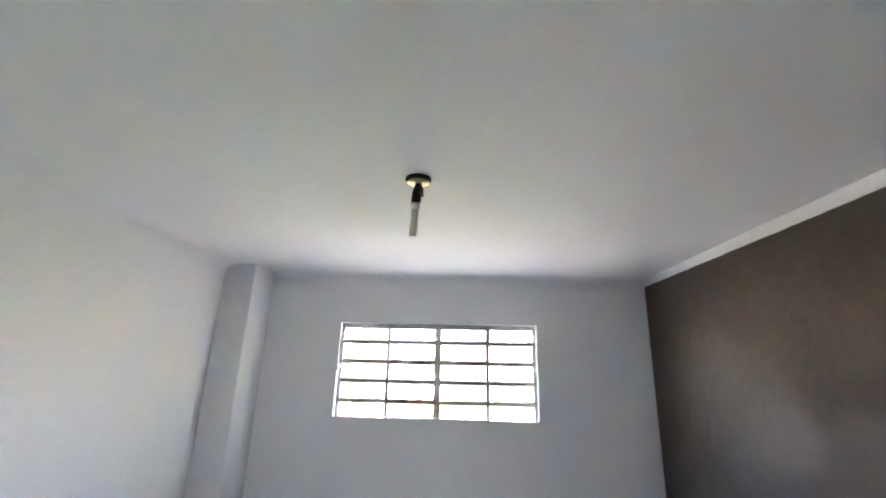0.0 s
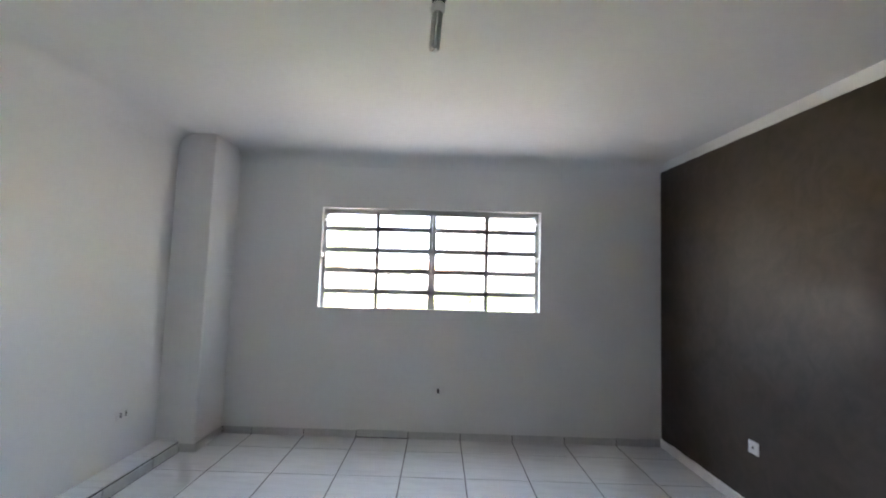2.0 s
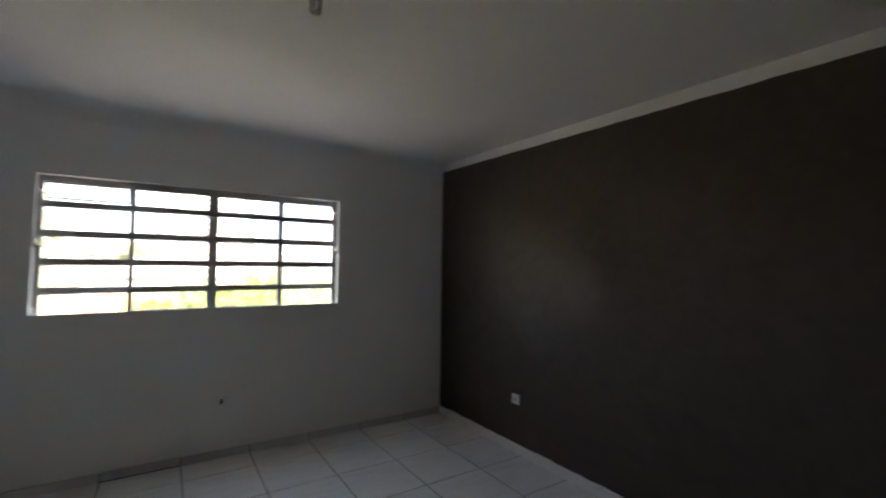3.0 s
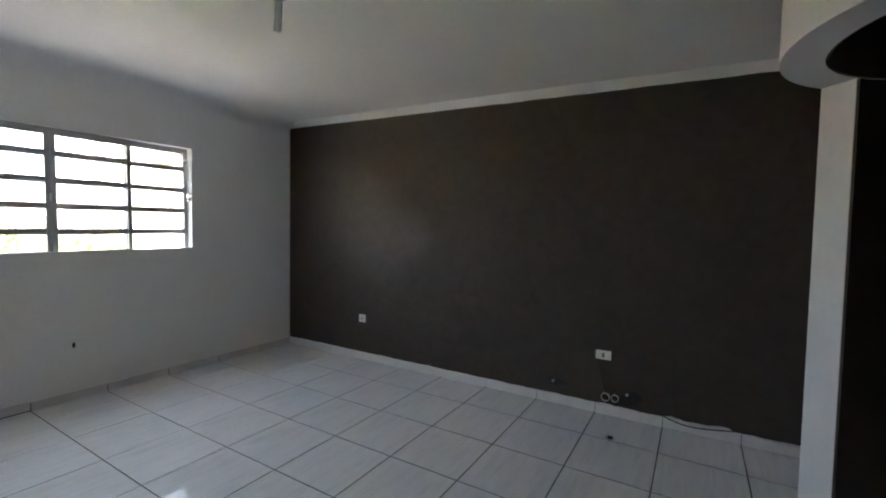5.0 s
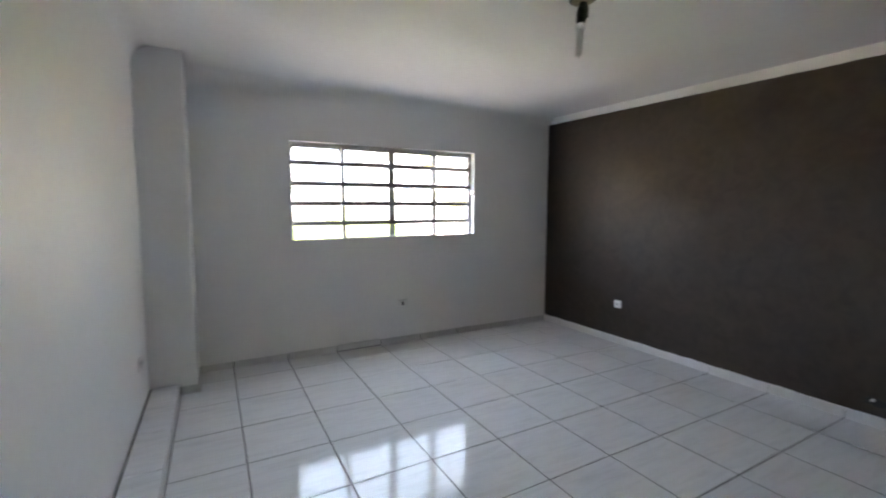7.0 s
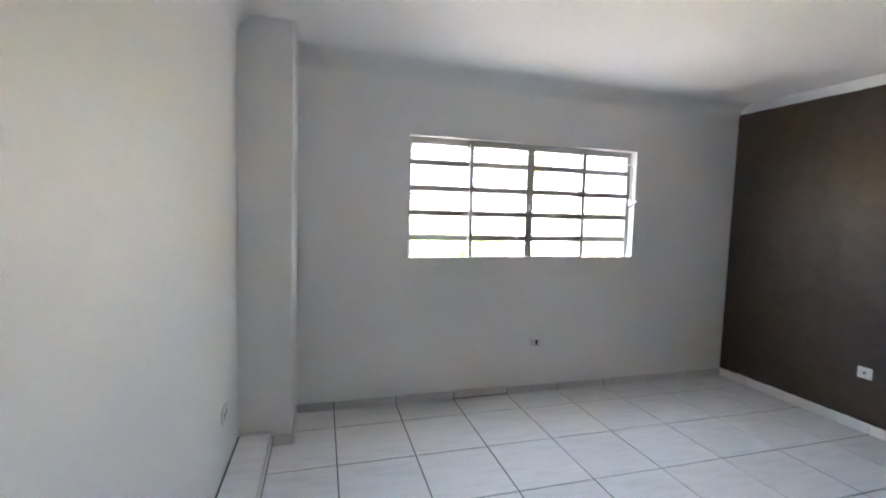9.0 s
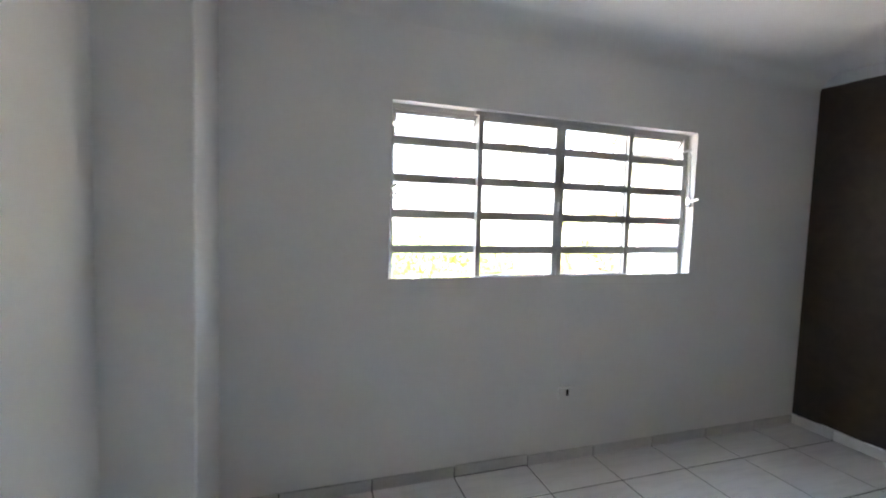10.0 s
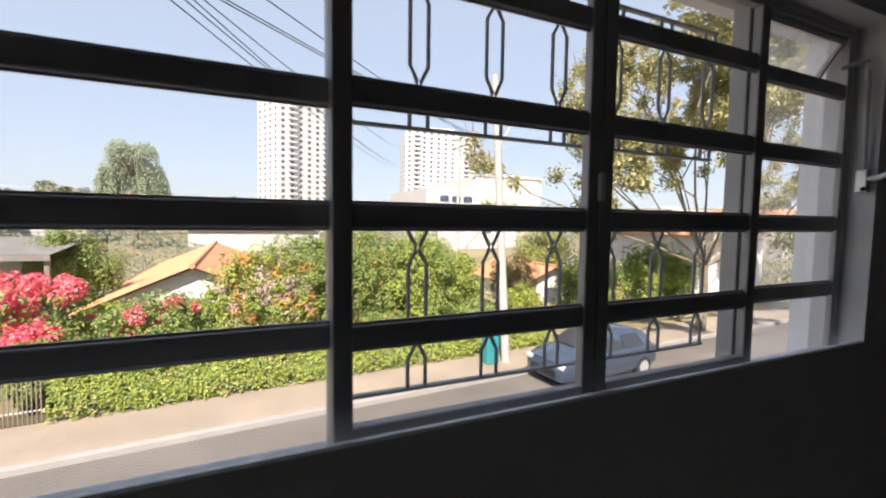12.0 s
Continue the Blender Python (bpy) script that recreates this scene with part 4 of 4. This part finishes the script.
def tower(at, w, d, floors, fh, label, turn, cols, side_cols):
    """A white apartment tower with rows of windows and a stack of balconies."""
    x, y, z = at
    g = root("apartment_tower", at, label, "building")
    g.rotation_euler = (0, 0, turn)
    H = floors * fh
    bm = bmesh.new()
    box(bm, (x - w / 2, y - d / 2, z), (x + w / 2, y + d / 2, z + H))
    box(bm, (x - w / 5, y - d / 5, z + H), (x + w / 5, y + d / 5, z + H + 4))
    part("wall", bm, M_TOWER, g)
    wm = tile_piece(1.7, 0.12, 1.5, M_WIN, 0.0)
    sm = tile_piece(0.12, 1.7, 1.5, M_WIN, 0.0)
    for f in range(floors):
        for c in range(cols):
            o = new("window", wm)
            o.parent = g
            o.location = (-w / 2 + w * (c + 0.5) / cols, -d / 2, f * fh + 1.0)
        for c in range(side_cols):
            o = new("window", sm)
            o.parent = g
            o.location = (-w / 2, -d / 2 + d * (c + 0.5) / side_cols, f * fh + 1.0)
    bw = w / cols
    bmm = tile_piece(bw * 0.9, 1.6, 1.1, M_TOWER, 0.0)
    for f in range(1, floors):
        for c in (1, cols - 2):
            o = new("balcony", bmm)
            o.parent = g
            o.location = (-w / 2 + bw * (c + 0.5), -d / 2 - 0.7, f * fh)


tower((18.8, 246, GZ), 36, 20, 25, 2.95, "tall white apartment tower in the haze", radians(28), 7, 4)
tower((107, 258, GZ), 47, 20, 21, 2.95, "white apartment tower with dark window rows", radians(-8), 10, 3)


def far_town():
    r = random.Random(5)
    for k in range(84):
        a = r.uniform(-0.62, 1.15) if k < 46 else r.uniform(-0.66, 0.2)
        dist = r.uniform(70, 210) if k < 46 else r.uniform(55, 200)
        x, y = -2.7 + dist * math.sin(a), dist * math.cos(a)
        if abs(a - 0.48) < 0.20 and dist < 110:
            continue
        base = ground_z(dist)
        h = base + r.uniform(2.4, 4.6)
        w, d = r.uniform(6, 14), r.uniform(6, 12)
        g = root("distant_house", (x, y, base), "small distant house with a plain roof in the haze", "house", "distant houses")
        solid("wall", (x - w / 2, y - d / 2, base - 1.0), (x + w / 2, y + d / 2, h), r.choice((M_RENDER, M_CONC, M_SHEET, M_CONC)), g)
        bm = bmesh.new()
        e = [bm.verts.new(p) for p in ((x - w / 2 - 0.4, y - d / 2 - 0.4, h), (x + w / 2 + 0.4, y - d / 2 - 0.4, h), (x + w / 2 + 0.4, y + d / 2 + 0.4, h), (x - w / 2 - 0.4, y + d / 2 + 0.4, h),
                                       (x - w / 2, y, h + 1.3), (x + w / 2, y, h + 1.3))]
        for q in ((0, 1, 5, 4), (2, 3, 4, 5), (0, 4, 3), (1, 2, 5), (0, 3, 2, 1)):
            bm.faces.new([e[i] for i in q])
        part("roof", bm, M_ROOF if r.random() < 0.3 else M_CONC, g)


far_town()


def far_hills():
    """Town and hills along the horizon, with the haze put into their pale blue colour."""
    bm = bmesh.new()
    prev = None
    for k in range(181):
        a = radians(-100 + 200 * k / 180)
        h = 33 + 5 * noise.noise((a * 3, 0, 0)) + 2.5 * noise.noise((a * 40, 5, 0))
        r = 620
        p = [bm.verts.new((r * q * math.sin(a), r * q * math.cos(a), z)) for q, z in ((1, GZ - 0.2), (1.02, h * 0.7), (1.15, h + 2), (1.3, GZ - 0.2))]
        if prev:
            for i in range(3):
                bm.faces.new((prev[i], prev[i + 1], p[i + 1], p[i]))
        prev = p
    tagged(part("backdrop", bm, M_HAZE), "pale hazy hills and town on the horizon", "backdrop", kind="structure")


far_hills()


def far_woods():
    n = 110000
    a = rng.uniform(-0.72, 1.25, n)
    dist = rng.uniform(32, 190, n)
    x, y = -2.7 + dist * np.sin(a), dist * np.cos(a)
    top = 1.2 + 2.2 * np.sin(a * 9 + dist * 0.05) * np.sin(dist * 0.11 + a * 23)
    z = GZ + 0.052 * np.maximum(0, dist - 48) + rng.uniform(0, 1, n) ** 0.6 * np.clip(top + 0.9, 0.3, 4) * 0.75 * (0.6 + dist / 190)
    keep = ~((np.abs(a - 0.5) < 0.19) & (dist < 70))
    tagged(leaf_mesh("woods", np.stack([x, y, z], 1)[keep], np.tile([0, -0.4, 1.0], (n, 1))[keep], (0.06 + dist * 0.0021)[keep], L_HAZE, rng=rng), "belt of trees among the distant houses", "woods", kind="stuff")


far_woods()


def weeping_tree(at, label):
    x, y, z = at
    g = root("weeping_tree", at, label, "tree")
    bm = bmesh.new()
    tube(bm, [(x, y, z), (x + 0.2, y, z + 5), (x, y, z + 9.5)], [0.5, 0.4, 0.15], 8)
    for k in range(12):
        a = k * 0.55
        tube(bm, [(x, y, z + 6 + k * 0.25), (x + math.cos(a) * 1.6, y + math.sin(a) * 2, z + 9 + 0.2 * k), (x + math.cos(a) * 2.8, y + math.sin(a) * 3.5, z + 9.0 + 0.15 * k)], [0.18, 0.1, 0.04], 5)
    part("trunk", bm, M_BARK, g)
    pts = []
    lumps = ((-1.5, 11.9, 1.1, 2.4), (-0.4, 11.4, 0.8, 2.6), (1.5, 11.8, 1.2, 2.6), (-2.3, 9.4, 1.2, 4.6), (2.4, 9.2, 1.2, 4.8), (-2.9, 8.4, 1.0, 4.0), (3.0, 8.2, 1.0, 4.0), (1.4, 9.6, 0.9, 4.2), (-1.2, 9.4, 0.8, 3.4))
    for k in range(1400):
        lx, lz, lr, ll = lumps[rng.integers(0, len(lumps))]
        a, q = rng.uniform(0, 6.3), math.sqrt(rng.uniform(0, 1))
        cx, cy = x + lx * 0.84 + math.cos(a) * q * lr * 0.9, y + math.sin(a) * q * lr * 1.4
        ct = z + lz + 0.8 * (1 - q * q) + rng.normal(0, 0.3)
        L = ll * rng.uniform(0.25, 1.0)
        m = int(L * 12) + 3
        t = rng.uniform(0, 1, m)
        pts.append(np.stack([cx + math.cos(a) * t * 0.5 + rng.normal(0, 0.12, m), cy + rng.normal(0, 0.12, m), ct - t * L], 1))
    p = np.concatenate(pts)
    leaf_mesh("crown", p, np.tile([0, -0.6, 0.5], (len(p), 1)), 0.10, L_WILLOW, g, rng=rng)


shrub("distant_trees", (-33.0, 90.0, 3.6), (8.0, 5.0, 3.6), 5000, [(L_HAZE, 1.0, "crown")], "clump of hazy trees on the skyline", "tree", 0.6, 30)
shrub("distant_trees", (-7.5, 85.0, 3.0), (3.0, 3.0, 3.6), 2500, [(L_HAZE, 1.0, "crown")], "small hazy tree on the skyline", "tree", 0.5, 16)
weeping_tree((-16.0, 60.0, ground_z(61)), "tall weeping tree standing above the roofs")


def street_tree(at, label):
    """Spreading half-bare tree with yellowing leaves on long thin limbs."""
    x, y, z = at
    g = root("street_tree", at, label, "tree")
    rr = random.Random(21)
    bm = bmesh.new()
    tube(bm, [(x, y, z - 0.1), (x + 0.1, y, z + 1.5), (x - 0.1, y - 0.1, z + 3.0)], [0.24, 0.19, 0.17], 10)
    tips = []

    def limb(p, d, length, r, depth):
        pts, rad = [p], [r]
        q = Vector(p)
        dd = Vector(d)
        for k in range(4):
            dd = (dd + Vector((rr.uniform(-0.22, 0.22), rr.uniform(-0.22, 0.22), rr.uniform(-0.10, 0.16)))).normalized()
            q = q + dd * length / 4
            pts.append(q.copy())
            rad.append(r * (1 - 0.18 * (k + 1)))
            if depth > 0 and k >= 1:
                for s in range(1 if depth == 2 else 2):
                    nd = (dd + Vector((rr.uniform(-0.9, 0.9), rr.uniform(-0.9, 0.9), rr.uniform(-0.4, 0.7)))).normalized()
                    limb(q.copy(), nd, length * rr.uniform(0.42, 0.62), r * 0.5, depth - 1)
            if depth <= 1:
                tips.append(q.copy())
        tube(bm, pts, rad, 6)

    for k in range(13):
        a = k * 2 * math.pi / 13 * 2 + 0.3
        limb(Vector((x - 0.1, y - 0.1, z + 2.9)), Vector((math.cos(a), math.sin(a) * 0.7, (0.45, 0.9, 1.7)[k % 3] + rr.uniform(-0.1, 0.2))).normalized(), rr.uniform(6.0, 8.5), 0.07, 2)
    part("trunk", bm, M_BARK, g)
    c = np.array([[*t] for t in tips])
    c = c[(rng.random(len(c)) < 0.7) & (c[:, 0] > x - 9.3)]   # many twigs are bare, those over the pole most of all
    n = 120000
    k = rng.integers(0, len(c), n)
    p = c[k] + rng.normal(0, 0.17, (n, 3)) + np.array([0, 0, -0.22]) * rng.uniform(0, 1, (n, 1))
    nr = np.tile([0, -0.3, 0.6], (n, 1))
    leaf_mesh("crown", p[:80000], nr[:80000], 0.082, L_YELLOW, g, rng=rng)
    leaf_mesh("crown", p[80000:], nr[80000:], 0.082, L_OLIVE, g, rng=rng)


street_tree((15.2, 11.6, GZ), "spreading half-bare street tree with yellowing leaves")


def utility_pole(at, h, label, lean=0.0, fork=False):
    g = root("utility_pole", at, label, "pole")
    x, y, z = at
    bm = bmesh.new()
    tube(bm, [(x, y, z - 0.1), (x + lean, y, z + h)], [0.145, 0.10], 14)
    part("shaft", bm, M_CONC, g, smooth=True)
    if fork:   # a slanting stay and two steel collars
        bm = bmesh.new()
        tube(bm, [(x + lean * 0.75, y, z + h * 0.75), (x + lean + 0.6, y, z + h - 1.5), (x + lean + 1.5, y, z + h - 0.75)], [0.030, 0.026, 0.022], 8)
        part("bracket", bm, M_CONC, g, "thin slanting stay")
        for dz in (0.35, 0.75):
            bm = bmesh.new()
            lathe(bm, [(0.115, 0.0), (0.125, 0.01), (0.125, 0.05), (0.115, 0.06)], (x + lean * 0.93, y, z + h - dz), 14)
            part("collar", bm, M_STEEL, g)
    for hh in () if fork else (0.25, 0.9):
        bm = bmesh.new()
        box(bm, (x + lean - 0.05, y - 0.9, z + h - hh - 0.05), (x + lean + 0.05, y + 0.9, z + h - hh + 0.05), 0.01, 1)
        part("crossarm", bm, M_BARK, g)
    return g


utility_pole((4.69, 10.86, GZ + 0.12), 9.0, "leaning pale concrete utility pole on the pavement", -0.70, True)
utility_pole((11.8, 29.4, GZ), 11.4, "tall concrete utility pole behind the tree")
utility_pole((20.9, 55.4, GZ), 7.0, "distant concrete utility pole")


def power_line(a, b, sag, r=0.014):
    bm = bmesh.new()
    A, B = Vector(a), Vector(b)
    n = 24
    tube(bm, [A.lerp(B, k / n) - Vector((0, 0, sag * 4 * (k / n) * (1 - k / n))) for k in range(n + 1)], r, 5)
    tagged(part("power_line", bm, M_WIRE), "thin black overhead cable", "cable", "overhead cables")


for xn, zn, xf, zf, far in ((-0.279, 0.516, 0.313, 0.130, 56), (-0.249, 0.520, 0.318, 0.140, 56), (-0.228, 0.525, 0.311, 0.138, 56), (-0.213, 0.520, 0.345, 0.172, 56),
                            (-0.242, 0.514, 0.560, 0.222, 30), (-0.232, 0.518, 0.560, 0.226, 30), (-0.114, 0.536, 0.510, 0.232, 30)):
    power_line((-2.7 + 9 * xn, 8.4, 1.455 + 9 * zn), (-2.7 + far * xf, far - 0.6, 1.455 + far * zf), 0.5 if far > 40 else 0.15, 0.016)
for k in range(3):
    power_line((-40, 19 + k * 0.3, 0.1 + 0.25 * k), (30.0, 56.0, 1.8 + 0.3 * k), 0.6, 0.02)


def car(at, turn, label):
    """Compact hatchback, nose along -x before turning."""
    g = root("parked_car", at, label, "car")
    g.rotation_euler = (0, 0, turn)
    # half outline of cross-sections along the car: (x, half width, sill, shoulder, roof half width, roof)
    secs = [(-2.02, 0.55, 0.38, 0.62, 0.45, 0.64), (-1.95, 0.74, 0.26, 0.72, 0.62, 0.78), (-1.55, 0.82, 0.22, 0.84, 0.70, 0.92), (-0.95, 0.84, 0.22, 0.92, 0.70, 1.00),
            (-0.30, 0.85, 0.22, 0.94, 0.60, 1.42), (0.35, 0.85, 0.22, 0.95, 0.60, 1.50), (1.10, 0.85, 0.22, 0.97, 0.58, 1.46), (1.65, 0.83, 0.24, 0.98, 0.56, 1.30), (1.95, 0.78, 0.30, 0.90, 0.60, 0.98), (2.02, 0.66, 0.40, 0.72, 0.56, 0.76)]
    bm = bmesh.new()
    rows = []
    for x, w, sl, sh, rw, rf in secs:
        pr = [(w * 0.9, sl), (w, sl + 0.12), (w, sh - 0.08), (w * 0.97, sh), (rw * 1.04, rf - 0.06), (rw * 0.9, rf)]
        ring = [(x, -a, b) for a, b in pr] + [(x, a, b) for a, b in pr[::-1]]
        rows.append([bm.verts.new((at[0] + p[0], at[1] + p[1], at[2] + p[2])) for p in ring])
    for a, b in zip(rows, rows[1:]):
        for k in range(12):
            bm.faces.new((a[k], a[(k + 1) % 12], b[(k + 1) % 12], b[k]))
    bm.faces.new(rows[0])
    bm.faces.new(rows[-1][::-1])
    part("body", bm, M_CAR, g, smooth=True)
    for s in (-1, 1):
        for x0, x1 in ((-0.55, 0.28), (0.36, 1.28)):
            bm = bmesh.new()
            lo0 = 0.99
            top0 = 1.34 if x0 > 0 else 1.30
            cut = 0.34 if x0 < 0 else 0.0
            q = [(x0, 0.835, lo0), (x1, 0.835, lo0), (x1 - (0.18 if x0 > 0 else 0), 0.655, top0), (x0 + cut, 0.665, top0)]
            vs = [bm.verts.new((at[0] + a, at[1] + s * (b + 0.012), at[2] + c)) for a, b, c in q]
            ws = [bm.verts.new((at[0] + a, at[1] + s * (b - 0.02), at[2] + c)) for a, b, c in q]
            bm.faces.new(vs)
            bm.faces.new(ws[::-1])
            for i in range(4):
                bm.faces.new((vs[i], ws[i], ws[(i + 1) % 4], vs[(i + 1) % 4]))
            part("side_window", bm, M_CARGLASS, g)
    bm = bmesh.new()
    q = [(-0.99, 0.66, 1.03), (-0.99, -0.66, 1.03), (-0.36, -0.55, 1.41), (-0.36, 0.55, 1.41)]
    vs = [bm.verts.new((at[0] + a - 0.02, at[1] + b, at[2] + c + 0.015)) for a, b, c in q]
    ws = [bm.verts.new((at[0] + a, at[1] + b, at[2] + c - 0.02)) for a, b, c in q]
    bm.faces.new(vs)
    bm.faces.new(ws[::-1])
    for i in range(4):
        bm.faces.new((vs[i], ws[i], ws[(i + 1) % 4], vs[(i + 1) % 4]))
    part("windscreen", bm, M_CARGLASS, g)
    for s in (-1, 1):
        bm = bmesh.new()
        box(bm, (at[0] - 2.0, at[1] + s * 0.60 - 0.14, at[2] + 0.62), (at[0] - 1.86, at[1] + s * 0.60 + 0.14, at[2] + 0.76), 0.03)
        part("headlight", bm, M_BULB, g)
        bm = bmesh.new()
        box(bm, (at[0] - 0.72, at[1] + s * 0.93 - 0.08, at[2] + 0.98), (at[0] - 0.60, at[1] + s * 0.93 + 0.08, at[2] + 1.10), 0.03)
        part("wing_mirror", bm, M_CAR, g)
        for x in (-1.25, 1.28):
            def disc(r, y0, y1, n=22):
                b = bmesh.new()
                tube(b, [(at[0] + x, at[1] + s * y0, at[2] + 0.30), (at[0] + x, at[1] + s * y1, at[2] + 0.30)], r, n)
                return b
            wh = part("wheel", disc(0.31, 0.66, 0.865), M_RUBBER, g, "black tyre", True)
            part("rim", disc(0.20, 0.80, 0.878), M_CHROME, wh, "grey metal rim", True)
    bm = bmesh.new()
    box(bm, (at[0] - 2.05, at[1] - 0.5, at[2] + 0.36), (at[0] - 1.93, at[1] + 0.5, at[2] + 0.56), 0.02)
    part("grille", bm, M_BLACK, g)


car((6.75, kerb_y(6.75) - 1.05, GZ + 0.012), math.atan(0.09), "silver-blue hatchback parked at the kerb")


def garden_fence():
    g = root("fence", (-8.6, kerb_y(-8.6) + 1.95, GZ + 0.12), "grey metal slat fence beside the hedge", "fence")
    x = -11.6
    y = lambda v: kerb_y(v) + 1.95
    for z in (0.25, 0.95):
        bm = bmesh.new()
        tube(bm, [(-11.7, y(-11.7), GZ + 0.12 + z), (-6.9, y(-6.9), GZ + 0.12 + z)], 0.02, 6)
        part("rail", bm, M_STEEL, g)
    while x < -6.9:
        bm = bmesh.new()
        box(bm, (x - 0.011, y(x) - 0.03, GZ + 0.10), (x + 0.011, y(x) - 0.012, GZ + 1.25))
        part("slat", bm, M_BARK, g)
        x += 0.075


garden_fence()


def bin_box():
    at = (4.15, 10.95, GZ + 0.12)
    g = root("litter_bin", at, "teal plastic bin beside the pole", "bin")
    bm = bmesh.new()
    box(bm, (at[0] - 0.22, at[1] - 0.2, at[2]), (at[0] + 0.22, at[1] + 0.2, at[2] + 0.95), 0.04)
    part("body", bm, M_BIN, g)
    bm = bmesh.new()
    box(bm, (at[0] - 0.25, at[1] - 0.23, at[2] + 0.95), (at[0] + 0.25, at[1] + 0.23, at[2] + 1.05), 0.03)
    part("lid", bm, M_BIN, g)


bin_box()


def garden_sign():
    at = (-2.55, kerb_y(-2.55) + 2.35, GZ + 0.1)
    g = root("garden_sign", at, "small blank white board on a stake in the hedge", "sign")
    bm = bmesh.new()
    box(bm, (at[0] - 0.02, at[1] - 0.02, at[2]), (at[0] + 0.02, at[1] + 0.02, at[2] + 1.25))
    part("stake", bm, M_BARK, g)
    bm = bmesh.new()
    box(bm, (at[0] - 0.20, at[1] - 0.04, at[2] + 1.02), (at[0] + 0.20, at[1] - 0.02, at[2] + 1.24), 0.008)
    part("board", bm, M_KERB, g)


garden_sign()
